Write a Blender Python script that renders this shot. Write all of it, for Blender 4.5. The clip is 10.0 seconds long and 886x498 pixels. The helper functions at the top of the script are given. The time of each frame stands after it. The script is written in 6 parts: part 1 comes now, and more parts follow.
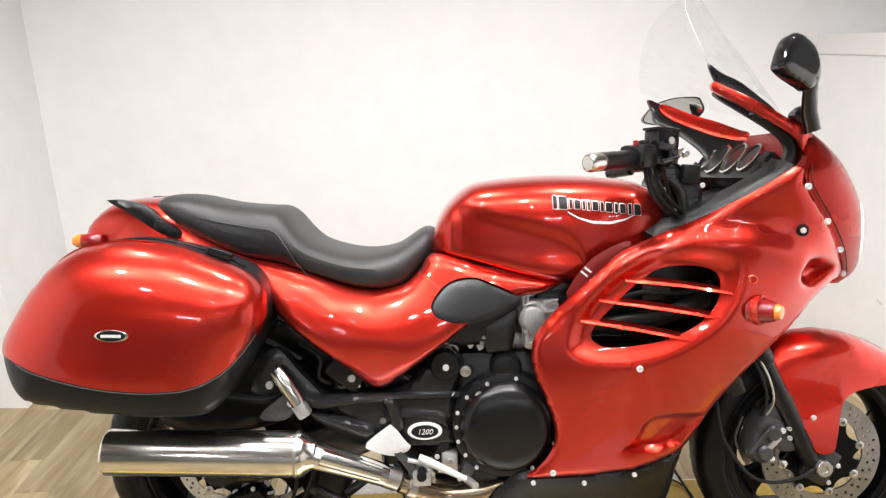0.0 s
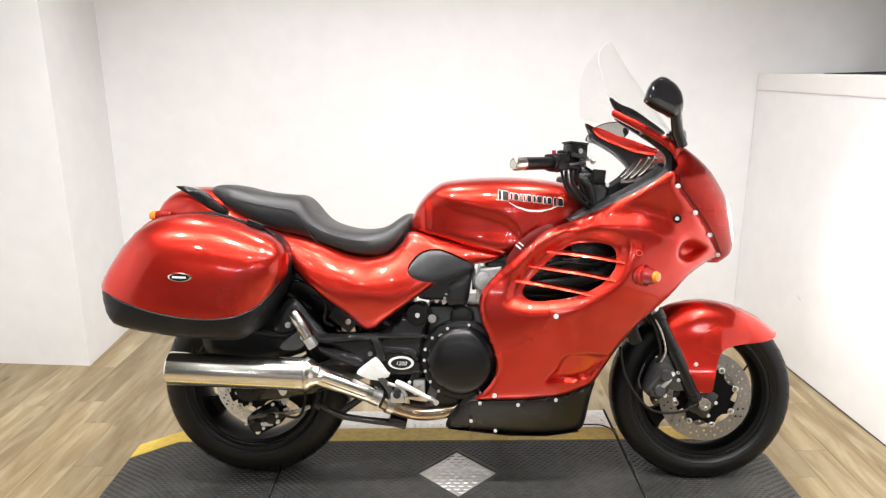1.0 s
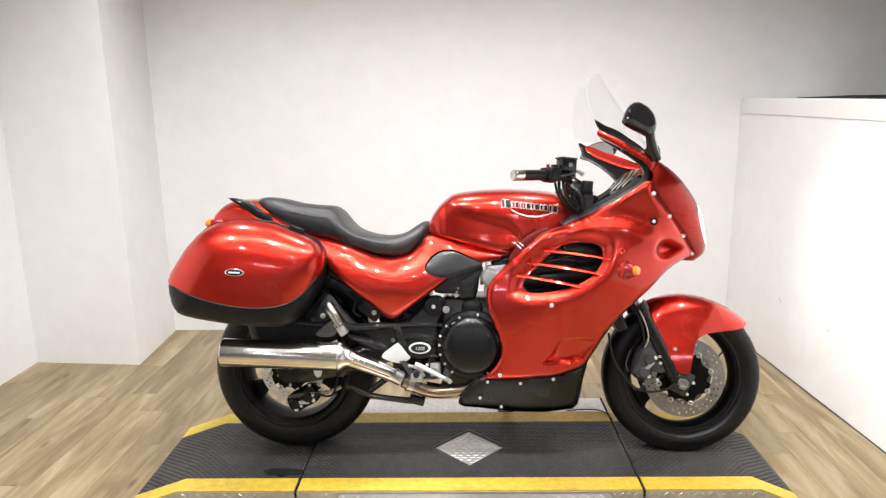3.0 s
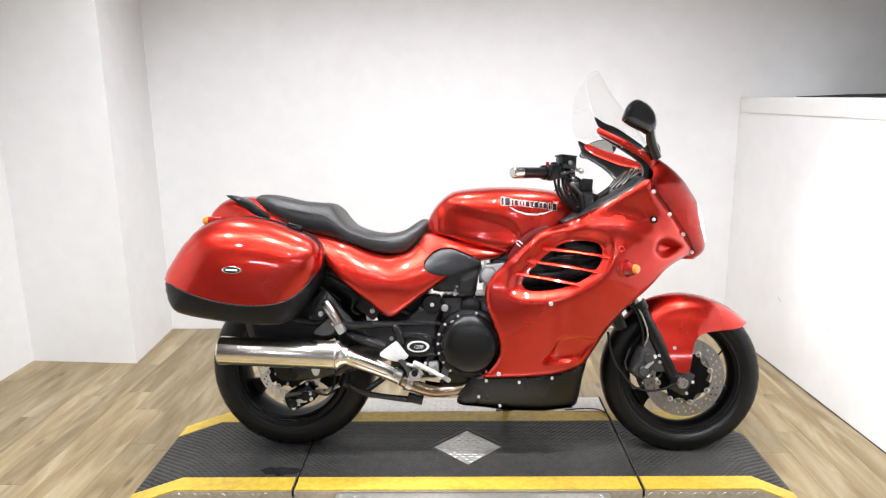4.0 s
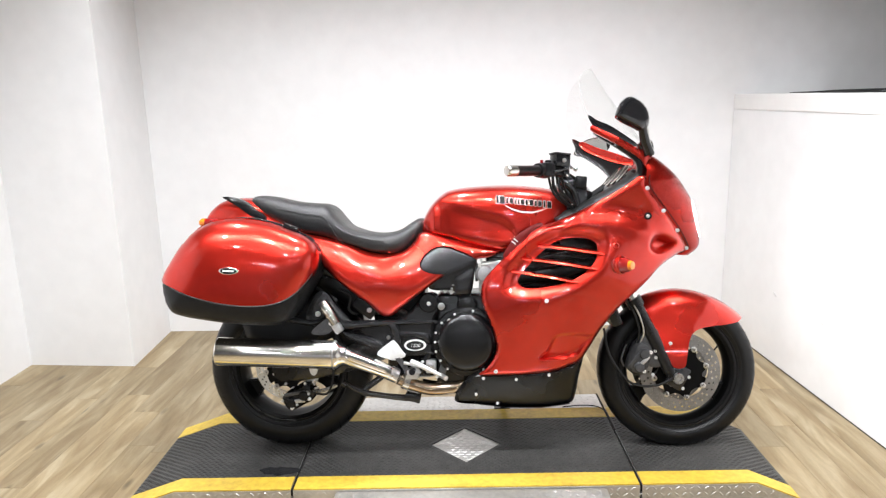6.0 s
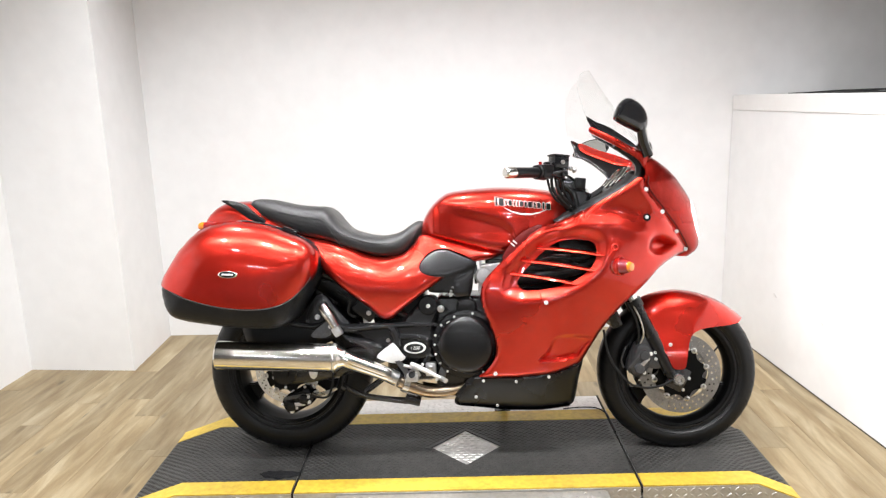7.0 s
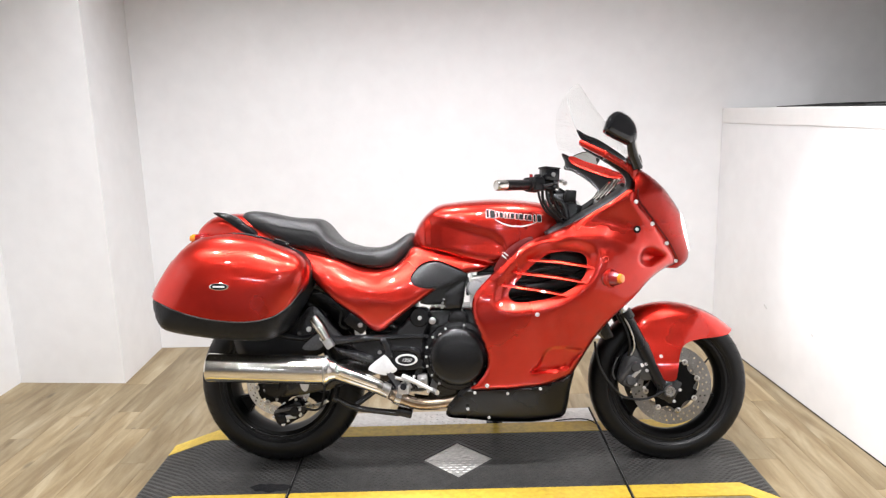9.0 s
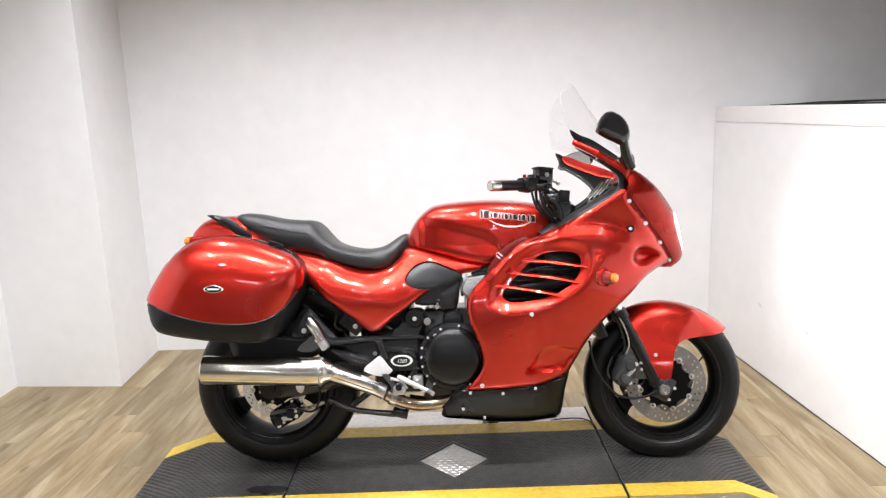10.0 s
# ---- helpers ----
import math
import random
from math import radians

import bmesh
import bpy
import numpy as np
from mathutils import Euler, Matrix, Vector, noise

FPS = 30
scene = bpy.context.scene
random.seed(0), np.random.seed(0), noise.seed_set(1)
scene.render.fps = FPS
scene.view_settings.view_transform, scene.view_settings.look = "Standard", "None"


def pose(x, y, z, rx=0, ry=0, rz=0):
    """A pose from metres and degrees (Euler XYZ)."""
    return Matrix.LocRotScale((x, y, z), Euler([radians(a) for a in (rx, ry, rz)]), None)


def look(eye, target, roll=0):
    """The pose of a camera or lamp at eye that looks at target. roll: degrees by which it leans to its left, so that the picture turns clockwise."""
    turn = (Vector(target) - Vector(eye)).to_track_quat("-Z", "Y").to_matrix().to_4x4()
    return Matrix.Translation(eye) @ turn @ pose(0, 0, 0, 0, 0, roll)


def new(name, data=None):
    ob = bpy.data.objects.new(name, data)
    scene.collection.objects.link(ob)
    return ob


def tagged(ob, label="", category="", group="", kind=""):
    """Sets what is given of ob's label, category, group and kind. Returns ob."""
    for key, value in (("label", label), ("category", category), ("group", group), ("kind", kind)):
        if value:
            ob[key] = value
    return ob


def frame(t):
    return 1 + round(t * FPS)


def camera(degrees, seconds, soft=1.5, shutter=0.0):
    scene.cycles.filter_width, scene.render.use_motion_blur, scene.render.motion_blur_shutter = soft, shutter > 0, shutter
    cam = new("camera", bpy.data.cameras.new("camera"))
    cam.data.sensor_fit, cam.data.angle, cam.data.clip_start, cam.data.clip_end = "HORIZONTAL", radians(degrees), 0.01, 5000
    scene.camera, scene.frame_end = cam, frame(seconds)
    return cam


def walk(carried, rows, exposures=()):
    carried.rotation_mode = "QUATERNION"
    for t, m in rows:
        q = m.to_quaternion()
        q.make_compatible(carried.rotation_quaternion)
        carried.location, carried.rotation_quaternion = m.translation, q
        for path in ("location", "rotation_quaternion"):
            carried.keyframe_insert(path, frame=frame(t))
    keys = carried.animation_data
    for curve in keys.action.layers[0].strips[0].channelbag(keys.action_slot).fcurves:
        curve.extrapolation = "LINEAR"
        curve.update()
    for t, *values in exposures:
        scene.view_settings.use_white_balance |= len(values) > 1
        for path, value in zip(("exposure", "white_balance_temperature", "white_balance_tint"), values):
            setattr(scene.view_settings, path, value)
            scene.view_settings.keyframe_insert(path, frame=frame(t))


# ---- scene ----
from mathutils.geometry import delaunay_2d_cdt
from mathutils.bvhtree import BVHTree

cam = camera(65.0, 10.0, soft=1.27)
PATH = [
    (0, (-0.229, -1.552, 1.341), (-0.192, 0.363, 0.764), -1.4),
    (0.5, (-0.165, -1.88, 1.37), (-0.134, 0.056, 0.868), -2.0),
    (1, (-0.09, -2.159, 1.369), (-0.115, -0.225, 0.861), -0.3),
    (1.5, (-0.15, -2.451, 1.371), (-0.181, -0.504, 0.914), -0.9),
    (2, (-0.152, -2.571, 1.368), (-0.184, -0.620, 0.931), -1.6),
    (2.5, (-0.093, -2.565, 1.371), (-0.156, -0.611, 0.95), -0.8),
    (3, (-0.072, -2.55, 1.371), (-0.142, -0.598, 0.938), -0.9),
    (4.5, (-0.079, -2.538, 1.358), (-0.138, -0.586, 0.924), -0.7),
    (5, (-0.072, -2.545, 1.359), (-0.131, -0.594, 0.922), -1.1),
    (5.5, (-0.071, -2.552, 1.357), (-0.128, -0.601, 0.922), -1.2),
    (7, (-0.063, -2.551, 1.354), (-0.122, -0.597, 0.931), -1.7),
    (7.5, (-0.068, -2.548, 1.352), (-0.125, -0.593, 0.931), -1.6),
    (8, (-0.067, -2.549, 1.353), (-0.121, -0.593, 0.939), -1.6),
    (8.5, (-0.061, -2.548, 1.352), (-0.105, -0.591, 0.944), -1.5),
    (9, (-0.056, -2.558, 1.357), (-0.095, -0.597, 0.966), -1.6),
    (9.5, (-0.05, -2.566, 1.359), (-0.094, -0.604, 0.973), -1.8),
    (10, (-0.045, -2.562, 1.36), (-0.076, -0.601, 0.969), -2.0),
]
EXPOSURES = [(0, -0.27, 6500, 10), (0.5, -0.2, 6500, 10), (1.5, -0.22, 6500, 10), (3, -0.28, 6450, 10), (4.5, -0.16, 6150, 10), (5.5, -0.13, 6150, 10), (7, -0.11, 6350, 10), (7.5, -0.13, 6350, 11), (8.5, -0.2, 6300, 12), (9, -0.25, 6300, 12), (10, -0.28, 6300, 12)]
walk(cam, [(t, look(eye, target, roll)) for t, eye, target, roll in PATH], EXPOSURES)

# ---------------------------------------------------------------- light
world = bpy.data.worlds.new("world")
scene.world = world
world.use_nodes = True
world.node_tree.nodes["Background"].inputs["Color"].default_value = (0.9, 0.95, 1.0, 1)
world.node_tree.nodes["Background"].inputs["Strength"].default_value = 0.02


def ceiling_spot(x, y, power, size=0.13, spread=140, colour=(1.0, 0.988, 0.984)):
    """A round recessed ceiling lamp."""
    d = bpy.data.lights.new("ceiling_spot", "AREA")
    d.shape, d.size, d.energy, d.color, d.spread = "DISK", size, power, colour, radians(spread)
    ob = new("ceiling_spot", d)
    ob.matrix_basis = pose(x, y, 2.735)
    return ob


for lx, power in ((-1.4, 16), (-0.5, 20), (0.4, 19), (1.25, 10)):
    ceiling_spot(lx, 0.45, power, 0.13, 130)
for lx in (-1.7, -0.95, -0.2, 0.55, 1.3):
    ceiling_spot(lx, -0.8, 20, 0.10)
    ceiling_spot(lx, -1.9, 7, 0.10)


def ceiling_tube(x, y, power):
    """A fluorescent fitting over the open showroom."""
    d = bpy.data.lights.new("ceiling_tube", "AREA")
    d.shape, d.size, d.size_y, d.energy, d.color = "RECTANGLE", 0.6, 0.14, power, (0.95, 0.97, 1.0)
    ob = new("ceiling_tube", d)
    ob.matrix_basis = pose(x, y, 2.735)


for lx in (-2.4, 0.0, 2.4):
    for ly in (-5.4, -7.4):
        ceiling_tube(lx, ly, 30)

# the motorcycle's lit headlamp throws its beam on the low side wall
beam = bpy.data.lights.new("headlamp_beam", "SPOT")
beam.energy, beam.color, beam.spot_size, beam.spot_blend, beam.shadow_soft_size = 26, (1.0, 0.97, 0.93), radians(104), 0.55, 0.05
new("headlamp_beam", beam).matrix_basis = look((0.885, 0.13, 0.85), (1.61, 0.16, 0.64))

# ---------------------------------------------------------------- helpers
def material(name, base, rough=0.5, metal=0.0, vary=0.08, scale=14.0, bump=0.0, bump_scale=60.0, coat=0.0, second=None, spec=None):
    """A principled surface whose colour and gloss vary at two scales, with a fine relief."""
    m = bpy.data.materials.new(name)
    m.use_nodes = True
    nodes, links = m.node_tree.nodes, m.node_tree.links
    b = nodes["Principled BSDF"]
    b.inputs["Metallic"].default_value = metal
    b.inputs["Coat Weight"].default_value = coat
    b.inputs["Coat Roughness"].default_value = 0.03
    b.inputs["Specular IOR Level"].default_value = spec if spec is not None else (0.5 if max(base) > 0.03 else 0.20)
    co = nodes.new("ShaderNodeTexCoord")
    big, fine = nodes.new("ShaderNodeTexNoise"), nodes.new("ShaderNodeTexNoise")
    big.inputs["Scale"].default_value, big.inputs["Detail"].default_value = scale * 0.25, 5
    fine.inputs["Scale"].default_value, fine.inputs["Detail"].default_value = scale * 4, 4
    for n in (big, fine):
        links.new(co.outputs["Object"], n.inputs["Vector"])
    add = nodes.new("ShaderNodeMath")
    add.operation = "ADD"
    links.new(big.outputs["Fac"], add.inputs[0])
    links.new(fine.outputs["Fac"], add.inputs[1])
    ramp = nodes.new("ShaderNodeMapRange")
    ramp.inputs["From Min"].default_value, ramp.inputs["From Max"].default_value = 0.7, 1.3
    links.new(add.outputs[0], ramp.inputs["Value"])
    mix = nodes.new("ShaderNodeMix")
    mix.data_type = "RGBA"
    dark = second or tuple(c * (1 - vary) for c in base)
    light = base if second else tuple(min(1, c * (1 + vary)) for c in base)
    mix.inputs["A"].default_value, mix.inputs["B"].default_value = (*dark, 1), (*light, 1)
    links.new(ramp.outputs[0], mix.inputs["Factor"])
    links.new(mix.outputs["Result"], b.inputs["Base Color"])
    rr = nodes.new("ShaderNodeMapRange")
    rr.inputs["To Min"].default_value, rr.inputs["To Max"].default_value = max(0.02, rough * 0.85), min(1, rough * 1.15)
    links.new(big.outputs["Fac"], rr.inputs["Value"])
    links.new(rr.outputs[0], b.inputs["Roughness"])
    if bump:
        bn, bt = nodes.new("ShaderNodeBump"), nodes.new("ShaderNodeTexNoise")
        bt.inputs["Scale"].default_value, bt.inputs["Detail"].default_value = bump_scale, 6
        links.new(co.outputs["Object"], bt.inputs["Vector"])
        links.new(bt.outputs["Fac"], bn.inputs["Height"])
        bn.inputs["Strength"].default_value, bn.inputs["Distance"].default_value = bump, 0.004
        links.new(bn.outputs["Normal"], b.inputs["Normal"])
    return m


def lamp_glow(name, colour, strength):
    m = bpy.data.materials.new(name)
    m.use_nodes = True
    b = m.node_tree.nodes["Principled BSDF"]
    b.inputs["Emission Color"].default_value, b.inputs["Emission Strength"].default_value = (*colour, 1), strength
    return m


def part(name, bm, mat, parent=None, label="", sharp=38, fix=True):
    """One mesh object out of a bmesh, under its thing."""
    if fix:
        bmesh.ops.recalc_face_normals(bm, faces=bm.faces)
    me = bpy.data.meshes.new(name)
    bm.to_mesh(me)
    bm.free()
    me.polygons.foreach_set("use_smooth", [True] * len(me.polygons))
    me.set_sharp_from_angle(angle=radians(sharp))
    me.materials.append(mat)
    ob = new(name, me)
    ob.parent = parent
    return tagged(ob, label)


def thing(name, label, category, m=Matrix(), group="", kind=""):
    ob = new(name)
    ob.empty_display_size = 0.1
    ob.matrix_basis = m
    return tagged(ob, label, category, group, kind)


def curve(points, n=8, closed=False):
    """Catmull-Rom through the points, n steps a span."""
    p = [np.array(q, float) for q in points]
    k = len(p)
    res = []
    for i in range(k if closed else k - 1):
        if closed:
            a, b, c, d = p[i - 1], p[i], p[(i + 1) % k], p[(i + 2) % k]
        else:
            a, b, c, d = p[max(i - 1, 0)], p[i], p[i + 1], p[min(i + 2, k - 1)]
        for s in range(n):
            t = s / n
            res.append(0.5 * (2 * b + (c - a) * t + (2 * a - 5 * b + 4 * c - d) * t * t + (3 * b - a - 3 * c + d) * t ** 3))
    if not closed:
        res.append(p[-1])
    return np.array(res)


def even(line, step, closed=False):
    """The polyline resampled at about even steps."""
    line = np.array(line)
    if closed:
        line = np.vstack([line, line[:1]])
    d = np.concatenate([[0], np.cumsum(np.linalg.norm(np.diff(line, axis=0), axis=1))])
    n = max(3, int(d[-1] / step))
    s = np.linspace(0, d[-1], n + 1)
    r = np.stack([np.interp(s, d, line[:, i]) for i in range(line.shape[1])], axis=1)
    return r[:-1] if closed else r


def plate_spline(anchors):
    """A smooth height over (x, z), from a few anchors (x, z, height)."""
    a = np.array(anchors, float)
    n = len(a)

    def u(r2):
        return np.where(r2 > 1e-12, r2 * np.log(np.maximum(r2, 1e-12)), 0)
    k = u(((a[:, None, :2] - a[None, :, :2]) ** 2).sum(-1)) + np.eye(n) * 0.004
    p = np.hstack([np.ones((n, 1)), a[:, :2]])
    w = np.linalg.solve(np.block([[k, p], [p.T, np.zeros((3, 3))]]), np.concatenate([a[:, 2], np.zeros(3)]))

    def f(q):
        q = np.atleast_2d(q)
        return u(((q[:, None, :] - a[None, :, :2]) ** 2).sum(-1)) @ w[:n] + w[n] + q @ w[n + 1:]
    return f


def edge_distance(q, loops):
    best = np.full(len(q), 1e9)
    for loop in loops:
        a, b = loop, np.roll(loop, -1, axis=0)
        for i in range(len(a)):
            d = b[i] - a[i]
            t = np.clip(((q - a[i]) @ d) / max(d @ d, 1e-12), 0, 1)
            best = np.minimum(best, np.linalg.norm(q - (a[i] + t[:, None] * d), axis=1))
    return best


def inside(q, loop):
    x, y = q[:, 0], q[:, 1]
    odd = np.zeros(len(q), bool)
    a, b = loop, np.roll(loop, -1, axis=0)
    for i in range(len(a)):
        cross = (a[i, 1] > y) != (b[i, 1] > y)
        dy = b[i, 1] - a[i, 1]
        odd ^= cross & (x < (b[i, 0] - a[i, 0]) * (y - a[i, 1]) / (dy if abs(dy) > 1e-12 else 1e-12) + a[i, 0])
    return odd


def shell(outline, height, step=0.014, holes=(), roll=(0.0, 0.02), thick=0.004, back=None, n=6, closed=True, side=1, extra=None):
    """A curved panel over the outline in (x, z): its outer face lies at y = height, its edges roll inwards, its back is
    a constant y or the thickness behind. side -1 mirrors it to the other flank."""
    loop = even(curve(outline, n, True), step, True)
    rings = [even(curve(h, n, True), step, True) for h in holes]
    lo, hi = loop.min(0), loop.max(0)
    gx, gz = np.arange(lo[0], hi[0], step), np.arange(lo[1], hi[1], step * 0.87)
    grid = np.array([(x + (0.5 * step if j % 2 else 0), z) for j, z in enumerate(gz) for x in gx])
    keep = inside(grid, loop)
    for r in rings:
        keep &= ~inside(grid, r)
    grid = grid[keep]
    grid = grid[edge_distance(grid, [loop] + rings) > 0.55 * step] if len(grid) else grid.reshape(0, 2)
    pts, edges = [], []
    for r in [loop] + rings:
        k = len(pts)
        pts += [Vector(p) for p in r]
        edges += [(k + i, k + (i + 1) % len(r)) for i in range(len(r))]
    pts += [Vector(p) for p in grid]
    v, _, f, *_ = delaunay_2d_cdt(pts, edges, [], 0, 1e-6)
    q = np.array([tuple(p) for p in v])
    c = np.array([q[list(t)].mean(0) for t in f])
    ok = inside(c, loop)
    for r in rings:
        ok &= ~inside(c, r)
    f = [t for t, o in zip(f, ok) if o]
    d = edge_distance(q, [loop])
    y = height(q) if callable(height) else np.full(len(q), float(height))
    if roll[0]:
        s = np.clip(1 - d / roll[1], 0, 1)
        y = y + roll[0] * (1 - np.sqrt(np.clip(1 - s ** 2, 0, 1)))
    if extra is not None:
        y = y + extra(q)
    yb = y + thick if back is None else np.full(len(q), float(back))
    bm = bmesh.new()
    fr = [bm.verts.new((p[0], side * h, p[1])) for p, h in zip(q, y)]
    bk = [bm.verts.new((p[0], side * h, p[1])) for p, h in zip(q, yb)]
    count = {}
    for t in f:
        bm.faces.new([fr[i] for i in t])
        bm.faces.new([bk[i] for i in reversed(t)])
        for i in range(3):
            e = (t[i], t[(i + 1) % 3])
            count[e] = 1
    for a, b in count:
        if (b, a) not in count:
            bm.faces.new((fr[b], fr[a], bk[a], bk[b]))
    loose = [w for w in bm.verts if not w.link_faces]
    bmesh.ops.delete(bm, geom=loose, context="VERTS")
    return bm


def skin(rings, closed=True, caps=True):
    """Faces between successive rings of points."""
    bm = bmesh.new()
    rows = [[bm.verts.new(p) for p in r] for r in rings]
    for a, b in zip(rows, rows[1:]):
        m = len(a)
        for i in range(m if closed else m - 1):
            j = (i + 1) % m
            bm.faces.new((a[i], a[j], b[j], b[i]))
    if caps and closed:
        bm.faces.new(list(reversed(rows[0])))
        bm.faces.new(rows[-1])
    return bm


def tube(points, radius, sides=10, n=6, bm=None, flat=None):
    """A swept round bar; radius may be a list along the control points."""
    p = curve(points, n) if len(points) > 2 else np.array(points, float)
    rad = radius if np.isscalar(radius) else np.interp(np.linspace(0, 1, len(p)), np.linspace(0, 1, len(radius)), radius)
    rad = np.full(len(p), rad) if np.isscalar(rad) else rad
    bm = bm or bmesh.new()
    t = Vector(p[1] - p[0]).normalized()
    nrm = t.orthogonal().normalized()
    rows = []
    for i in range(len(p)):
        t = Vector(p[min(i + 1, len(p) - 1)] - p[max(i - 1, 0)]).normalized()
        nrm = (nrm - t * nrm.dot(t)).normalized()
        bi = t.cross(nrm)
        rows.append([bm.verts.new(Vector(p[i]) + float(rad[i]) * (math.cos(a) * nrm + math.sin(a) * bi)) for a in np.linspace(0, 2 * math.pi, sides, False)])
    for a, b in zip(rows, rows[1:]):
        for i in range(sides):
            j = (i + 1) % sides
            bm.faces.new((a[i], a[j], b[j], b[i]))
    bm.faces.new(list(reversed(rows[0])))
    bm.faces.new(rows[-1])
    return bm


def lathe(profile, segments=48, at=(0, 0, 0), axis="Y", bm=None, closed=False):
    """A profile of (radius, along) turned about an axis through the point."""
    bm = bm or bmesh.new()
    rows = []
    for r, h in profile:
        ring = []
        for a in np.linspace(0, 2 * math.pi, segments, False):
            c, s = r * math.cos(a), r * math.sin(a)
            v = {"Y": (c, h, s), "X": (h, c, s), "Z": (c, s, h)}[axis]
            ring.append(bm.verts.new(Vector(at) + Vector(v)))
        rows.append(ring)
    pairs = list(zip(rows, rows[1:])) + ([(rows[-1], rows[0])] if closed else [])
    for a, b in pairs:
        for i in range(segments):
            j = (i + 1) % segments
            bm.faces.new((a[i], a[j], b[j], b[i]))
    if not closed:
        for r in (rows[0], rows[-1]):
            bm.faces.new(r)
    return bm


def box(x0, x1, y0, y1, z0, z1, bevel=0.0, bm=None, seg=2):
    bm = bm or bmesh.new()
    m = Matrix.Translation(((x0 + x1) / 2, (y0 + y1) / 2, (z0 + z1) / 2)) @ Matrix.Diagonal((x1 - x0, y1 - y0, z1 - z0, 1))
    made = bmesh.ops.create_cube(bm, size=1, matrix=m)["verts"]
    if bevel:
        edges = list({e for v in made for e in v.link_edges})
        bmesh.ops.bevel(bm, geom=edges, offset=bevel, segments=seg, affect="EDGES", profile=0.5)
    return bm


def prism(outline, z0, z1, bevel=0.0):
    """A flat slab over a plan outline (x, y)."""
    bm = bmesh.new()
    f = bm.faces.new([bm.verts.new((x, y, z0)) for x, y in outline])
    up = bmesh.ops.extrude_face_region(bm, geom=[f])["geom"]
    bmesh.ops.translate(bm, vec=(0, 0, z1 - z0), verts=[g for g in up if isinstance(g, bmesh.types.BMVert)])
    if bevel:
        bmesh.ops.bevel(bm, geom=[e for e in bm.edges], offset=bevel, segments=2, affect="EDGES")
    return bm


def moved(bm, m):
    bmesh.ops.transform(bm, matrix=m, verts=bm.verts)
    return bm


def bolt(parent, mat, x, y, z, r=0.006, name="bolt", h=0.005):
    """A domed socket screw whose head faces the near flank."""
    bm = lathe([(r, 0), (r, -h * 0.6), (r * 0.8, -h), (r * 0.45, -h), (r * 0.42, -h * 0.4), (0.0004, -h * 0.4)], 12)
    return part(name, moved(bm, Matrix.Translation((x, y, z))), mat, parent, sharp=50)


def writing(name, text, size, m, mat, parent, depth=0.0006, shear=0.0):
    """Raised letters in the built-in font, as a mesh."""
    c = bpy.data.curves.new(name, "FONT")
    c.body, c.size, c.extrude, c.align_x, c.align_y, c.shear = text, size, depth, "CENTER", "CENTER", shear
    tmp = bpy.data.objects.new(name, c)
    scene.collection.objects.link(tmp)
    me = bpy.data.meshes.new_from_object(tmp.evaluated_get(bpy.context.evaluated_depsgraph_get()))
    bpy.data.objects.remove(tmp)
    bpy.data.curves.remove(c)
    me.transform(m)
    me.materials.append(mat)
    ob = new(name, me)
    ob.parent = parent
    return ob


# ---------------------------------------------------------------- materials
def paint_red():
    """Candy red metallic lacquer under a glossy clear coat."""
    m = material("red_lacquer", (0.63, 0.027, 0.015), 0.28, 0.90, 0.06, 6, coat=1.0)
    m.node_tree.nodes["Principled BSDF"].inputs["Coat Roughness"].default_value = 0.025
    n, l = m.node_tree.nodes, m.node_tree.links
    fl, bn, co = n.new("ShaderNodeTexNoise"), n.new("ShaderNodeBump"), n.new("ShaderNodeTexCoord")
    fl.inputs["Scale"].default_value = 900
    l.new(co.outputs["Object"], fl.inputs["Vector"])
    l.new(fl.outputs["Fac"], bn.inputs["Height"])
    bn.inputs["Strength"].default_value, bn.inputs["Distance"].default_value = 0.10, 0.001
    l.new(bn.outputs["Normal"], n["Principled BSDF"].inputs["Normal"])
    return m


RED = paint_red()
BLACK_PLASTIC = material("black_plastic", (0.0045, 0.0045, 0.005), 0.28, 0, 0.25, 20, 0.15, 400, spec=0.38)
INSERT = material("insert_plastic", (0.010, 0.010, 0.011), 0.24, 0, 0.2, 20, 0.2, 420, spec=0.6)
BASE_PLASTIC = material("pannier_plastic", (0.014, 0.015, 0.017), 0.32, 0, 0.2, 20, 0.25, 500)
SATIN_BLACK = material("satin_black_metal", (0.015, 0.015, 0.016), 0.23, 0.1, 0.25, 20, 0.08, 300, spec=0.7)
ENGINE_BLACK = material("engine_black", (0.006, 0.006, 0.0065), 0.25, 0.05, 0.3, 30, 0.1, 350, spec=0.5)
GLOSS_BLACK = material("gloss_black", (0.008, 0.008, 0.009), 0.08, 0, 0.2, 10, coat=0.6)
VINYL = material("seat_vinyl", (0.011, 0.0108, 0.0108), 0.36, 0, 0.25, 18, 0.45, 420, spec=0.6)
RUBBER = material("tyre_rubber", (0.004, 0.004, 0.0042), 0.36, 0, 0.3, 22, 0.2, 300, spec=0.30)
RIM_BLACK = material("rim_black", (0.003, 0.003, 0.003), 0.35, 0, 0.2, 15, spec=0.12)
CHROME = material("polished_steel", (0.82, 0.80, 0.76), 0.16, 1.0, 0.04, 12)
STEEL = material("brushed_steel", (0.62, 0.61, 0.60), 0.28, 1.0, 0.12, 40)
DISC_STEEL = material("disc_steel", (0.32, 0.31, 0.30), 0.38, 1.0, 0.18, 50)
PIPE_STEEL = material("heat_stained_steel", (0.50, 0.44, 0.36), 0.25, 1.0, 0.1, 20, second=(0.34, 0.23, 0.14))
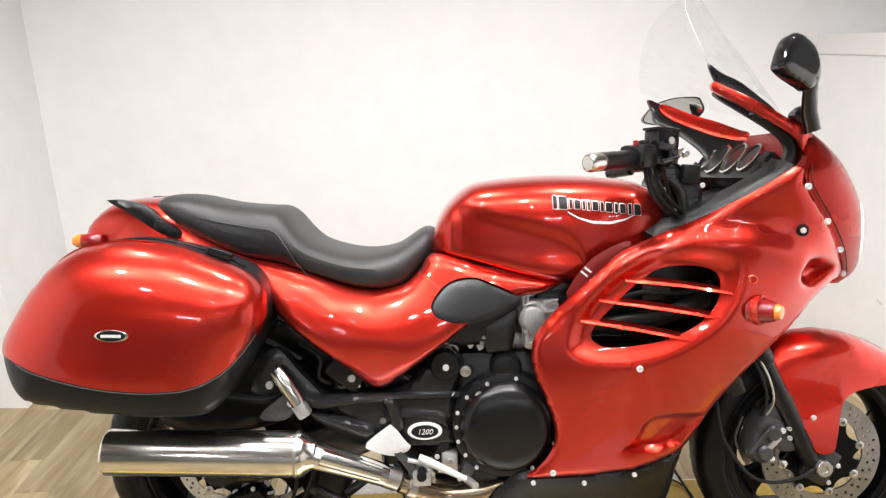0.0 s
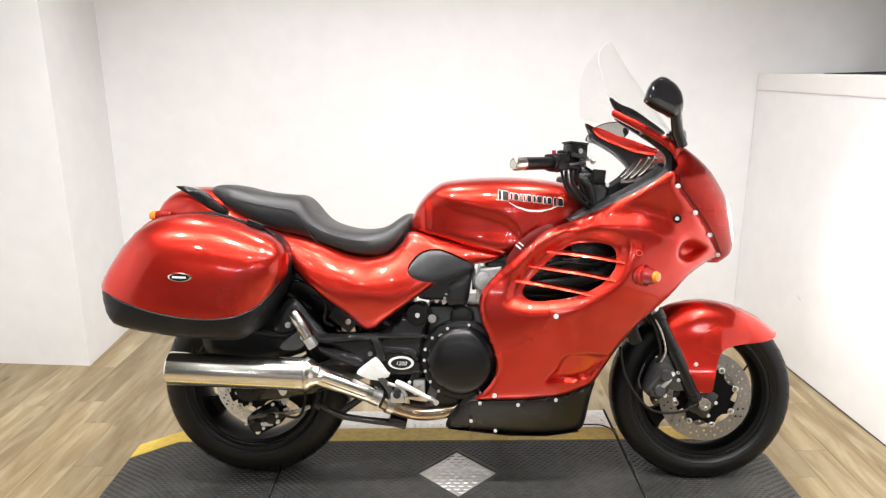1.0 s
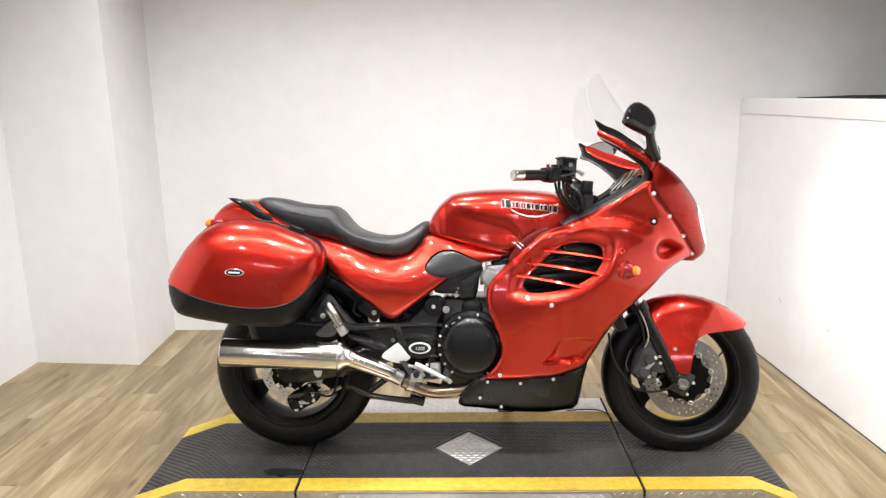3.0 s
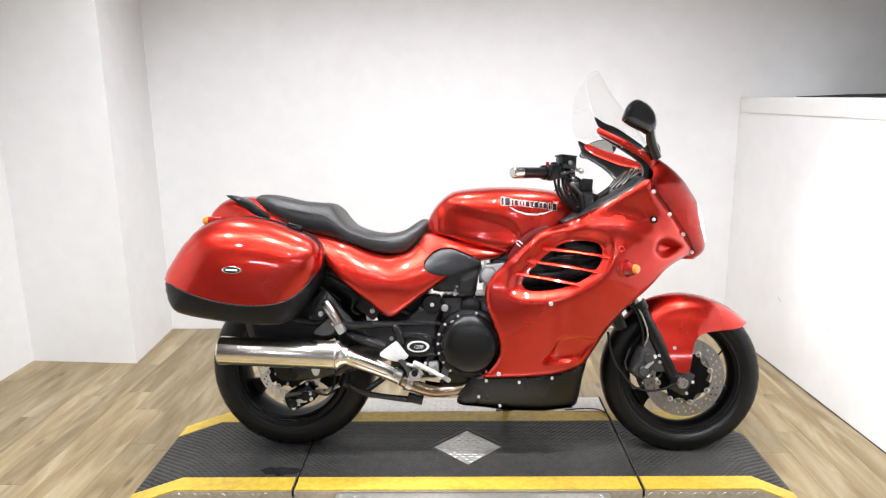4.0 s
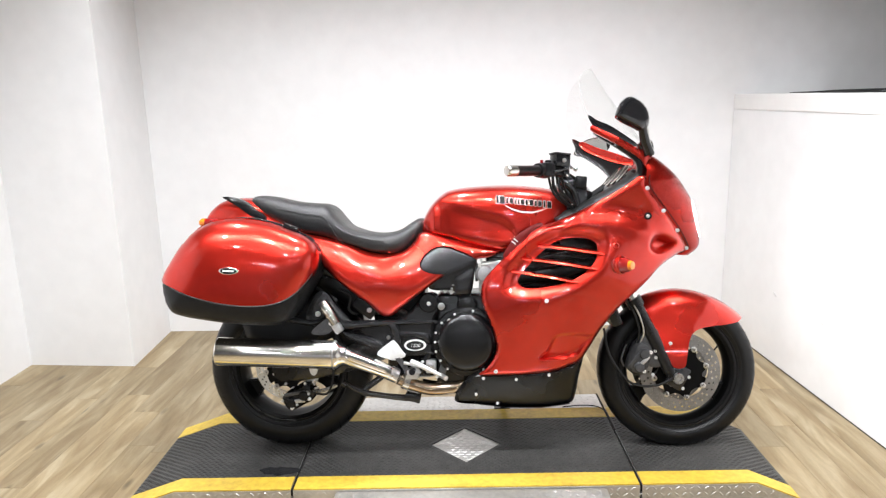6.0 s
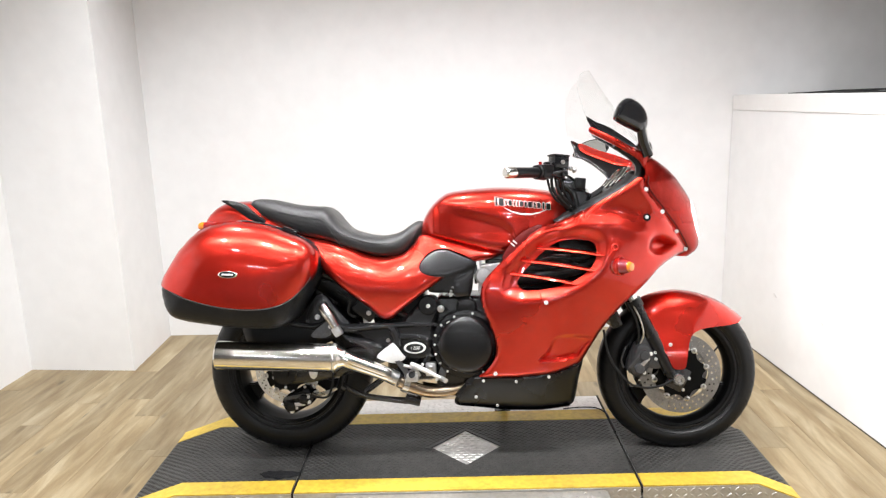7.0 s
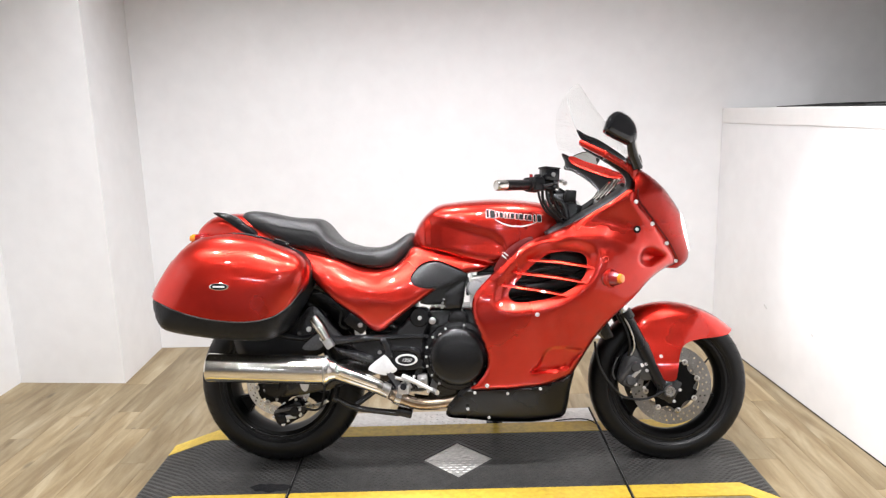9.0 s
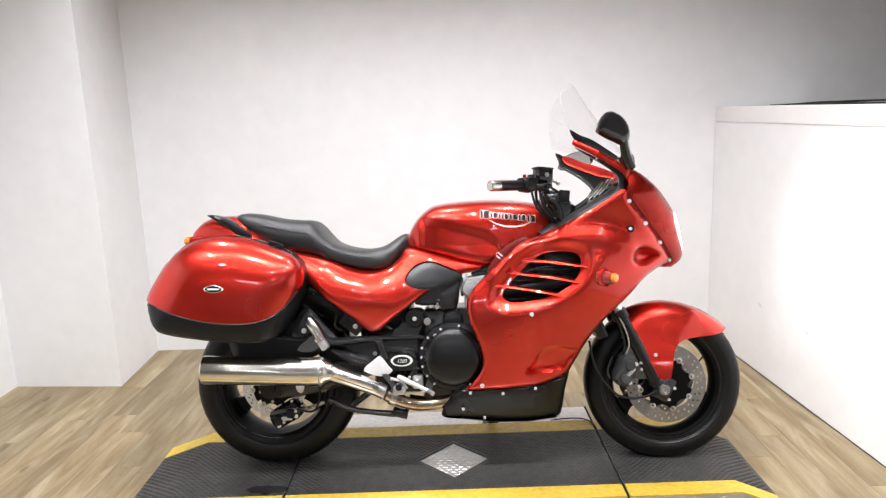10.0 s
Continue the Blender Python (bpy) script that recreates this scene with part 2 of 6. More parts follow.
ALLOY = material("cast_alloy", (0.60, 0.60, 0.60), 0.38, 0.85, 0.12, 40, 0.1, 300)
ALLOY_WHITE = material("satin_alloy", (0.78, 0.78, 0.77), 0.45, 0.3, 0.06, 30)
CALIPER = material("caliper_grey", (0.085, 0.085, 0.088), 0.36, 0.5, 0.25, 40, 0.2, 250)
ROTOR_STEEL = material("rotor_steel", (0.74, 0.73, 0.71), 0.45, 0.35, 0.1, 50)
BOLT_STEEL = material("bolt_steel", (0.82, 0.815, 0.80), 0.30, 0.45, 0.06, 60)
AMBER = material("amber_lens", (0.85, 0.22, 0.01), 0.12, 0, 0.1, 30, coat=0.8)
TRIM_RED = material("dark_red_trim", (0.11, 0.006, 0.005), 0.5, 0, 0.1, 20, spec=0.15)
RED_LENS = material("red_lens", (0.26, 0.006, 0.006), 0.10, 0, 0.1, 30, coat=0.8)


def clear_sheet():
    """Thin clear acrylic: see-through, with a mirror gloss that grows towards grazing angles."""
    m = bpy.data.materials.new("clear_screen")
    m.use_nodes = True
    n, l = m.node_tree.nodes, m.node_tree.links
    n.remove(n["Principled BSDF"])
    clear, gloss, fres, mix = n.new("ShaderNodeBsdfTransparent"), n.new("ShaderNodeBsdfGlossy"), n.new("ShaderNodeFresnel"), n.new("ShaderNodeMixShader")
    clear.inputs["Color"].default_value = (0.965, 0.97, 0.965, 1)
    gloss.inputs["Roughness"].default_value = 0.03
    fres.inputs["IOR"].default_value = 1.05
    less = n.new("ShaderNodeMath")
    less.operation, less.inputs[1].default_value = "MULTIPLY", 0.15
    l.new(fres.outputs[0], less.inputs[0])
    l.new(less.outputs[0], mix.inputs[0])
    haze, veil = n.new("ShaderNodeBsdfDiffuse"), n.new("ShaderNodeMixShader")
    haze.inputs["Color"].default_value, veil.inputs[0].default_value = (0.66, 0.63, 0.60, 1), 0.025
    l.new(clear.outputs[0], veil.inputs[1])
    l.new(haze.outputs[0], veil.inputs[2])
    l.new(veil.outputs[0], mix.inputs[1])
    l.new(gloss.outputs[0], mix.inputs[2])
    l.new(mix.outputs[0], n["Material Output"].inputs["Surface"])
    return m


CLEAR = clear_sheet()
SCREEN_EDGE = material("screen_edge", (0.34, 0.34, 0.335), 0.4)
LAMP_WHITE = lamp_glow("lit_headlamp", (1.0, 0.97, 0.93), 4.0)
MIRROR = material("mirror_glass", (0.85, 0.86, 0.87), 0.02, 1.0, 0.01, 4)
# the far mirror's dimmer reflection is put into this grey colour
FAR_GLASS = material("dimmed_mirror", (0.50, 0.505, 0.48), 0.05, 1.0, 0.02, 4)
DASH_GREY = material("dash_grey", (0.007, 0.007, 0.0075), 0.40, 0, 0.2, 20, 0.2, 420, spec=0.4)
BADGE_WHITE = material("badge_white", (0.82, 0.82, 0.80), 0.35)
BADGE_BLACK = material("badge_black", (0.012, 0.012, 0.012), 0.3)
HOSE = material("rubber_hose", (0.015, 0.015, 0.015), 0.5)

WALL_WHITE = material("white_wall_paint", (0.82, 0.82, 0.82), 0.60, 0, 0.03, 2.5, 0.10, 90, spec=0.35)
# this grey steers what lacquer and chrome reflect from the unseen side
SHOWROOM_WALL = material("showroom_wall_tone", (0.42, 0.417, 0.41), 0.7, 0, 0.1, 3)
# the unseen ceiling is toned dark to cut bounced light and reflections
CEILING_DIM = material("ceiling_dim", (0.26, 0.258, 0.255), 0.8, 0, 0.03, 3, 0.1, 60)
TRIM_WHITE = material("white_trim", (0.80, 0.79, 0.775), 0.45, 0, 0.02, 5)
SCUFF = material("grey_scuff", (0.66, 0.655, 0.65), 0.7)
DARK_STRIP = material("dark_strip", (0.012, 0.012, 0.012), 0.5)
MAT_BLACK = material("rubber_mat", (0.033, 0.0318, 0.0295), 0.46, 0, 0.45, 7, 0.3, 120)
YELLOW = material("yellow_edge", (0.68, 0.48, 0.055), 0.45, 0, 0.2, 12, 0.15, 160, second=(0.44, 0.29, 0.03))
TREAD = material("tread_plate", (0.56, 0.55, 0.53), 0.40, 0.8, 0.14, 14, 0.1, 200)
GAP_BLACK = material("gap_black", (0.010, 0.010, 0.010), 0.7)
STAIN = material("oil_stain", (0.016, 0.016, 0.017), 0.25, 0, 0.3, 30)


def wood():
    """Grey-beige oak-look boards: each board has its own tone, with short mottled grain and small knots."""
    m = bpy.data.materials.new("oak_board")
    m.use_nodes = True
    n, l = m.node_tree.nodes, m.node_tree.links
    b = n["Principled BSDF"]
    b.inputs["Roughness"].default_value = 0.42
    b.inputs["Specular IOR Level"].default_value = 0.35
    info, co, off, shift = n.new("ShaderNodeObjectInfo"), n.new("ShaderNodeTexCoord"), n.new("ShaderNodeVectorMath"), n.new("ShaderNodeVectorMath")
    off.operation, shift.operation = "SCALE", "ADD"
    off.inputs[0].default_value = (37, 53, 11)
    l.new(info.outputs["Random"], off.inputs["Scale"])
    l.new(co.outputs["Object"], shift.inputs[0])
    l.new(off.outputs[0], shift.inputs[1])

    def stretched(kind, sx, sy, **kw):
        mp, t = n.new("ShaderNodeMapping"), n.new(kind)
        mp.inputs["Scale"].default_value = (sx, sy, 1)
        l.new(shift.outputs[0], mp.inputs["Vector"])
        l.new(mp.outputs[0], t.inputs["Vector"])
        for k, v in kw.items():
            t.inputs[k].default_value = v
        return t
    patch = stretched("ShaderNodeTexNoise", 15, 2.1, Scale=1.0, Detail=3, Distortion=0.9)
    grain = stretched("ShaderNodeTexNoise", 70, 5.0, Scale=1.0, Detail=6, Distortion=0.4)
    fleck = stretched("ShaderNodeTexNoise", 260, 45, Scale=1.0, Detail=3)
    knot = stretched("ShaderNodeTexVoronoi", 9, 3.2, Scale=1.0)
    ramp = n.new("ShaderNodeValToRGB")
    e = ramp.color_ramp.elements
    e[0].position, e[0].color = 0.28, (0.172, 0.122, 0.068, 1)
    e[1].position, e[1].color = 0.74, (0.400, 0.325, 0.200, 1)
    e.new(0.5).color = (0.268, 0.207, 0.117, 1)
    mean = n.new("ShaderNodeMath")
    mean.operation, mean.inputs[1].default_value = "MULTIPLY_ADD", 0.16
    half = n.new("ShaderNodeMath")
    half.operation, half.inputs[1].default_value = "MULTIPLY", 0.84
    l.new(patch.outputs["Fac"], half.inputs[0])
    l.new(grain.outputs["Fac"], mean.inputs[0])
    l.new(half.outputs[0], mean.inputs[2])
    l.new(mean.outputs[0], ramp.inputs["Fac"])
    hs, v, sat = n.new("ShaderNodeHueSaturation"), n.new("ShaderNodeMapRange"), n.new("ShaderNodeMapRange")
    v.inputs["To Min"].default_value, v.inputs["To Max"].default_value = 0.80, 1.12
    sat.inputs["To Min"].default_value, sat.inputs["To Max"].default_value = 1.22, 0.84
    l.new(info.outputs["Random"], v.inputs["Value"])
    l.new(patch.outputs["Fac"], sat.inputs["Value"])
    l.new(v.outputs[0], hs.inputs["Value"])
    l.new(sat.outputs[0], hs.inputs["Saturation"])
    l.new(ramp.outputs["Color"], hs.inputs["Color"])
    dark, spot = n.new("ShaderNodeMapRange"), n.new("ShaderNodeMath")
    dark.inputs["From Min"].default_value, dark.inputs["From Max"].default_value = 0.05, 0.16
    dark.inputs["To Min"].default_value, dark.inputs["To Max"].default_value = 0.52, 1.0
    l.new(knot.outputs["Distance"], dark.inputs["Value"])
    fl = n.new("ShaderNodeMapRange")
    fl.inputs["From Min"].default_value, fl.inputs["From Max"].default_value = 0.3, 0.7
    fl.inputs["To Min"].default_value, fl.inputs["To Max"].default_value = 0.93, 1.05
    l.new(fleck.outputs["Fac"], fl.inputs["Value"])
    spot.operation = "MULTIPLY"
    l.new(dark.outputs[0], spot.inputs[0])
    l.new(fl.outputs[0], spot.inputs[1])
    mx = n.new("ShaderNodeMix")
    mx.data_type, mx.blend_type = "RGBA", "MULTIPLY"
    mx.inputs["Factor"].default_value = 1.0
    l.new(hs.outputs[0], mx.inputs["A"])
    l.new(spot.outputs[0], mx.inputs["B"])
    l.new(mx.outputs["Result"], b.inputs["Base Color"])
    bn = n.new("ShaderNodeBump")
    bn.inputs["Strength"].default_value, bn.inputs["Distance"].default_value = 0.12, 0.002
    l.new(grain.outputs["Fac"], bn.inputs["Height"])
    l.new(bn.outputs["Normal"], b.inputs["Normal"])
    return m


OAK = wood()
UNDERLAY = material("floor_joint", (0.10, 0.075, 0.045), 0.8)

# ---------------------------------------------------------------- room
FLOOR, DECK, TOP = -0.085, -0.012, 2.75
LEFT, BACK, REAR, OPEN = -2.53, 1.66, -8.5, -2.3


def structure(name, bm, mat, label, category):
    return tagged(part(name, bm, mat, sharp=30), label, category, kind="structure")


structure("wall_left", prism([(LEFT, OPEN), (LEFT, 1.115), (LEFT - 0.12, 1.115), (LEFT - 0.12, OPEN)], FLOOR, TOP), WALL_WHITE, "white painted plain side wall", "wall")
structure("wall_pillar", prism([(LEFT - 0.12, 1.118), (-1.917, 1.068), (-1.965, BACK + 0.12), (LEFT - 0.12, BACK + 0.12)], FLOOR, TOP), WALL_WHITE, "white painted projecting pillar in the corner", "pillar")
structure("wall_north", prism([(-1.962, BACK), (3.5, BACK), (3.5, BACK + 0.12), (-1.962, BACK + 0.12)], FLOOR, TOP), WALL_WHITE, "white painted plain back wall", "wall")
side_wall = structure("wall_right", prism([(1.537, BACK - 0.003), (1.632, 0.05), (1.72, OPEN), (2.2, OPEN), (2.05, BACK - 0.003)], FLOOR, 1.2375), WALL_WHITE, "white painted lower side wall with a ledge", "wall")
for sy, sz, sl in ((1.022, 0.289, 0.020), (0.583, 0.275, 0.012)):
    sx = 1.537 + (BACK - sy) * 0.0591 - 0.0012
    part("scuff_mark", moved(lathe([(1.0, 0.0005), (0.9, -0.0008), (0.0004, -0.0010)], 14), pose(sx, sy, sz, 0, 0, -86.6) @ pose(0, 0, 0, 0, 25, 0) @ Matrix.Diagonal((sl, 1, 0.006, 1))), SCUFF, side_wall, "faint grey scuff")
# dark strip laid in for the shadow in the wall-to-floor gap
structure("shadow_gap", prism([(1.5335, BACK - 0.004), (1.6285, 0.05), (1.7165, OPEN), (1.7195, OPEN), (1.6315, 0.05), (1.5365, BACK - 0.004)], FLOOR, FLOOR + 0.004), DARK_STRIP, "thin dark strip for the shadow gap between low wall and floor", "trim")
structure("ledge_trim", prism([(1.5345, BACK - 0.004), (1.6295, 0.05), (1.7175, OPEN), (2.2, OPEN), (2.05, BACK - 0.004)], 1.238, 1.325, 0.004), TRIM_WHITE, "white painted ledge board capping the low wall", "ledge")
structure("wall_right_upper", prism([(3.38, BACK - 0.004), (3.38, OPEN), (3.5, OPEN), (3.5, BACK - 0.004)], FLOOR, TOP), WALL_WHITE, "white painted wall set back beyond the ledge", "wall")
# unseen walls added to close the room and shape the reflections
W, E = -5.5, 5.0
structure("wall_west", prism([(W - 0.12, REAR), (W, REAR), (W, OPEN), (W - 0.12, OPEN)], FLOOR, TOP), SHOWROOM_WALL, "unseen showroom wall, its grey toned to shape reflections", "wall")
structure("wall_east", prism([(E, REAR), (E + 0.12, REAR), (E + 0.12, OPEN), (E, OPEN)], FLOOR, TOP), SHOWROOM_WALL, "unseen showroom wall, its grey toned to shape reflections", "wall")
structure("wall_south", prism([(W - 0.12, REAR - 0.12), (E + 0.12, REAR - 0.12), (E + 0.12, REAR - 0.002), (W - 0.12, REAR - 0.002)], FLOOR, TOP), SHOWROOM_WALL, "unseen showroom wall, its grey toned to shape reflections", "wall")
structure("wall_west_return", prism([(W - 0.12, OPEN + 0.002), (LEFT - 0.122, OPEN + 0.002), (LEFT - 0.122, OPEN + 0.12), (W - 0.12, OPEN + 0.12)], FLOOR, TOP), SHOWROOM_WALL, "unseen showroom wall, its grey toned to shape reflections", "wall")
structure("wall_east_return", prism([(3.502, OPEN + 0.002), (E + 0.12, OPEN + 0.002), (E + 0.12, OPEN + 0.12), (3.502, OPEN + 0.12)], FLOOR, TOP), SHOWROOM_WALL, "unseen showroom wall, its grey toned to shape reflections", "wall")
structure("ceiling", prism([(W - 0.12, REAR - 0.12), (E + 0.12, REAR - 0.12), (E + 0.12, BACK + 0.12), (W - 0.12, BACK + 0.12)], TOP + 0.002, TOP + 0.12), CEILING_DIM, "plain unseen ceiling, kept dark to cut bounced light", "ceiling")
floor = structure("floor", prism([(W - 0.12, REAR - 0.12), (E + 0.12, REAR - 0.12), (E + 0.12, BACK + 0.12), (W - 0.12, BACK + 0.12)], FLOOR - 0.10, FLOOR - 0.0025), UNDERLAY, "light oak-look plank floor", "floor")

# ---------------------------------------------------------------- low display platform
deck = thing("display_platform", "low aluminium tread plate platform with ramped ends", "platform", pose(0, 0.02, 0, 0, 0, 0.8))
BEND_L, BEND_R, END_L, END_R = -1.125, 0.955, -1.325, 1.118
NEAR, FAR = -0.62, 0.44
APRON_L, APRON_R = -0.545, 0.425            # wider middle of the platform
Y_IN, Y_OUT, F_IN, F_OUT = -0.248, -0.332, 0.196, 0.290


def drop(x):
    """Height of the platform's top along its length."""
    return float(np.interp(x, [END_L, BEND_L, BEND_R, END_R], [FLOOR + 0.004, DECK, DECK, FLOOR + 0.004]))


def ribbon(y0, y1, x0, x1, lift, thick, cut=None):
    """A strip that follows the platform's top."""
    xs = sorted({x0, x1, *[x for x in (BEND_L, BEND_R) if x0 < x < x1]})
    return skin([[(x, y0, drop(x) + lift), (x, y1, drop(x) + lift), (x, y1, drop(x) + lift - thick), (x, y0, drop(x) + lift - thick)] for x in xs])


SEAM_L, SEAM_R = -0.70, 0.545
for a, b in ((END_L, SEAM_L - 0.004), (SEAM_L + 0.004, SEAM_R - 0.004), (SEAM_R + 0.004, END_R)):
    xs = sorted({a, b, *[x for x in (BEND_L, BEND_R) if a < x < b]})
    edge_y = FAR if a > END_L and b < END_R else F_OUT + 0.012
    if b == END_R:
        xs = sorted(xs + [b - 0.105, b - 0.104])
    depth_at = lambda x: F_IN + 0.002 if x > END_R - 0.1045 else edge_y
    part("deck_plate", skin([[(x, Y_OUT - 0.003, drop(x)), (x, depth_at(x), drop(x)), (x, depth_at(x), FLOOR), (x, Y_OUT - 0.003, FLOOR)] for x in xs]), TREAD, deck)
part("apron_plate", box(APRON_L, APRON_R, NEAR, Y_OUT - 0.005, FLOOR, DECK - 0.001, 0.012), TREAD, deck, "worn wider plate in the middle of the platform")
for a, b in ((END_L, APRON_L - 0.002), (APRON_R + 0.002, END_R)):
    part("base_strip", box(a, b, Y_OUT - 0.009, Y_OUT - 0.0035, FLOOR, FLOOR + 0.006, 0.0015, seg=1), GAP_BLACK, deck, "black strip under the plate edge")


def tread_field(x0, x1, y0, y1, pitch=0.026, test=None, turn=45, stagger=False, bold=1.0):
    """Raised lozenge bars in alternating directions, as on tread plate."""
    bm = bmesh.new()
    i = 0
    for ix in range(int((x1 - x0) / pitch)):
        for iy in range(int((y1 - y0) / pitch)):
            x, y = x0 + (ix + 0.5 + (0.5 * (iy % 2) if stagger else 0)) * pitch, y0 + (iy + 0.5) * pitch * (0.62 if stagger else 1)
            if test and not test(x, y):
                continue
            a = radians(turn if (ix + iy) % 2 else -turn)
            c, s, z = math.cos(a), math.sin(a), drop(x)
            u, w, h = 0.0115, 0.0032 * bold, 0.0016 * bold
            base = [bm.verts.new((x + p * c - q * s, y + p * s + q * c, drop(x + p * c) + 0.0002)) for p, q in ((-u, 0), (0, -w), (u, 0), (0, w))]
            top = [bm.verts.new((x + p * c - q * s, y + p * s + q * c, drop(x + p * c) + h)) for p, q in ((-u * 0.6, 0), (0, -w * 0.45), (u * 0.6, 0), (0, w * 0.45))]
            bm.faces.new(top)
            for k in range(4):
                bm.faces.new((base[k], base[(k + 1) % 4], top[(k + 1) % 4], top[k]))
    return bm


def tread_face(x0, x1, pitch=0.026):
    """The same lozenges on the upright near edge of the platform."""
    bm = bmesh.new()
    y = Y_OUT - 0.003
    for ix in range(int((x1 - x0) / pitch)):
        for iz in range(3):
            x, z = x0 + (ix + 0.5) * pitch, FLOOR + 0.014 + iz * 0.024
            if z > drop(x) - 0.006:
                continue
            a = radians(38 if (ix + iz) % 2 else -38)
            c, s = math.cos(a), math.sin(a)
            low = [bm.verts.new((x + p * c - q * s, y - 0.0002, z + p * s + q * c)) for p, q in ((-0.0105, 0), (0, -0.003), (0.0105, 0), (0, 0.003))]
            top = [bm.verts.new((x + p * c - q * s, y - 0.0018, z + p * s + q * c)) for p, q in ((-0.0065, 0), (0, -0.0014), (0.0065, 0), (0, 0.0014))]
            bm.faces.new(top)
            for k in range(4):
                bm.faces.new((low[k], low[(k + 1) % 4], top[(k + 1) % 4], top[k]))
    return bm


for a, b in ((END_L, APRON_L), (APRON_R, END_R)):
    tagged(part("tread_pattern", tread_face(a, b), TREAD, deck), kind="stuff")
DIA = (-0.071, -0.02, 0.139, 0.141)          # middle and half sizes of the bare diamond
tagged(part("tread_pattern", tread_field(APRON_L + 0.01, APRON_R - 0.01, NEAR + 0.01, Y_OUT - 0.012, test=lambda x, y: x > 0.12 or x < APRON_L + 0.16), TREAD, deck, fix=False), kind="stuff")
tagged(part("tread_pattern", tread_field(SEAM_L + 0.01, SEAM_R - 0.01, F_OUT, FAR), TREAD, deck, fix=False), kind="stuff")
inside_dia = lambda x, y: abs(x - DIA[0]) / DIA[2] + abs(y - DIA[1]) / DIA[3] < 0.93
tagged(part("tread_pattern", tread_field(DIA[0] - DIA[2], DIA[0] + DIA[2], DIA[1] - DIA[3], DIA[1] + DIA[3] + 0.34, 0.030, inside_dia, 4, True, 1.5), TREAD, deck, fix=False), kind="stuff")


def mat_sheet(x0, x1):
    """A rubber sheet on the deck, with a diamond window where it covers the middle."""
    if x0 < DIA[0] < x1:
        bm = bmesh.new()
        mid = [(DIA[0] - DIA[2], DIA[1]), (DIA[0], DIA[1] - DIA[3]), (DIA[0] + DIA[2], DIA[1]), (DIA[0], DIA[1] + DIA[3])]
        out = [(x0, Y_IN), (x1, Y_IN), (x1, F_IN), (x0, F_IN)]
        z1, z0 = DECK + 0.004, DECK + 0.0004
        o1, m1 = [bm.verts.new((*p, z1)) for p in out], [bm.verts.new((*p, z1)) for p in mid]
        o0, m0 = [bm.verts.new((*p, z0)) for p in out], [bm.verts.new((*p, z0)) for p in mid]
        for a, b, c in ((0, 1, 1), (1, 2, 2), (2, 3, 3), (3, 0, 0)):
            bm.faces.new((o1[a], o1[b], m1[c]))
        for c in range(4):
            bm.faces.new((o1[c], m1[(c + 1) % 4], m1[c]))
            bm.faces.new((m1[c], m1[(c + 1) % 4], m0[(c + 1) % 4], m0[c]))
            bm.faces.new((o1[c], o1[(c + 1) % 4], o0[(c + 1) % 4], o0[c]))
        return bm
    return ribbon(Y_IN, F_IN, x0, x1, 0.004, 0.0036)


def mat_ribs(x0, x1):
    """Short raised bars moulded into the rubber sheet."""
    bm = bmesh.new()
    px, py = 0.024, 0.0118
    for ix in range(int((x1 - x0) / px)):
        for iy in range(int((F_IN - Y_IN) / py)):
            x, y = x0 + (ix + 0.5 + 0.5 * (iy % 2)) * px, Y_IN + (iy + 0.5) * py
            if x > x1 - 0.012 or abs(x - DIA[0]) / (DIA[2] + 0.02) + abs(y - DIA[1]) / (DIA[3] + 0.02) < 1:
                continue
            a, b = 0.0085, 0.0032
            low = [bm.verts.new((x + p, y + q, drop(x + p) + 0.0041)) for p, q in ((-a, 0), (0, -b), (a, 0), (0, b))]
            top = [bm.verts.new((x + p, y + q, drop(x + p) + 0.0062)) for p, q in ((-a * 0.6, 0), (0, -b * 0.5), (a * 0.6, 0), (0, b * 0.5))]
            bm.faces.new(top)
            for k in range(4):
                bm.faces.new((low[k], low[(k + 1) % 4], top[(k + 1) % 4], top[k]))
    return bm


for a, b in ((END_L + 0.004, SEAM_L - 0.006), (SEAM_L + 0.006, SEAM_R - 0.006), (SEAM_R + 0.006, END_R - 0.004)):
    sheet = tagged(part("rubber_mat", mat_sheet(a, b), MAT_BLACK, sharp=30), "black ribbed rubber mat lying on the tread plate", "mat", group="platform mats")
    sheet.matrix_basis = deck.matrix_basis
    tagged(part("rib_pattern", mat_ribs(a, b), MAT_BLACK, sheet, fix=False), kind="stuff")
    for y0, y1 in ((Y_OUT, Y_IN - 0.001), (F_IN + 0.001, F_OUT)):
        b_end = b - 0.10 if y0 > 0 and b > BEND_R else b
        part("yellow_border", ribbon(y0, y1, a, b_end, 0.0055, 0.005), YELLOW, sheet, "yellow safety border, scuffed")

blot = bmesh.new()
ring = [blot.verts.new((-0.775 + (0.075 + 0.02 * noise.noise((a * 1.3, 0, 3))) * math.cos(a), -0.205 + (0.026 + 0.012 * noise.noise((a * 2, 5, 0))) * math.sin(a), DECK + 0.0068)) for a in np.linspace(0, 2 * math.pi, 40, False)]
low = [blot.verts.new((v.co.x, v.co.y, DECK + 0.0045)) for v in ring]
blot.faces.new(ring)
for k in range(40):
    blot.faces.new((ring[k], low[k], low[(k + 1) % 40], ring[(k + 1) % 40]))
spill = tagged(part("oil_stain", blot, STAIN, sharp=30), "dark wet stain on the rubber mat", "stain")
spill.matrix_basis = deck.matrix_basis

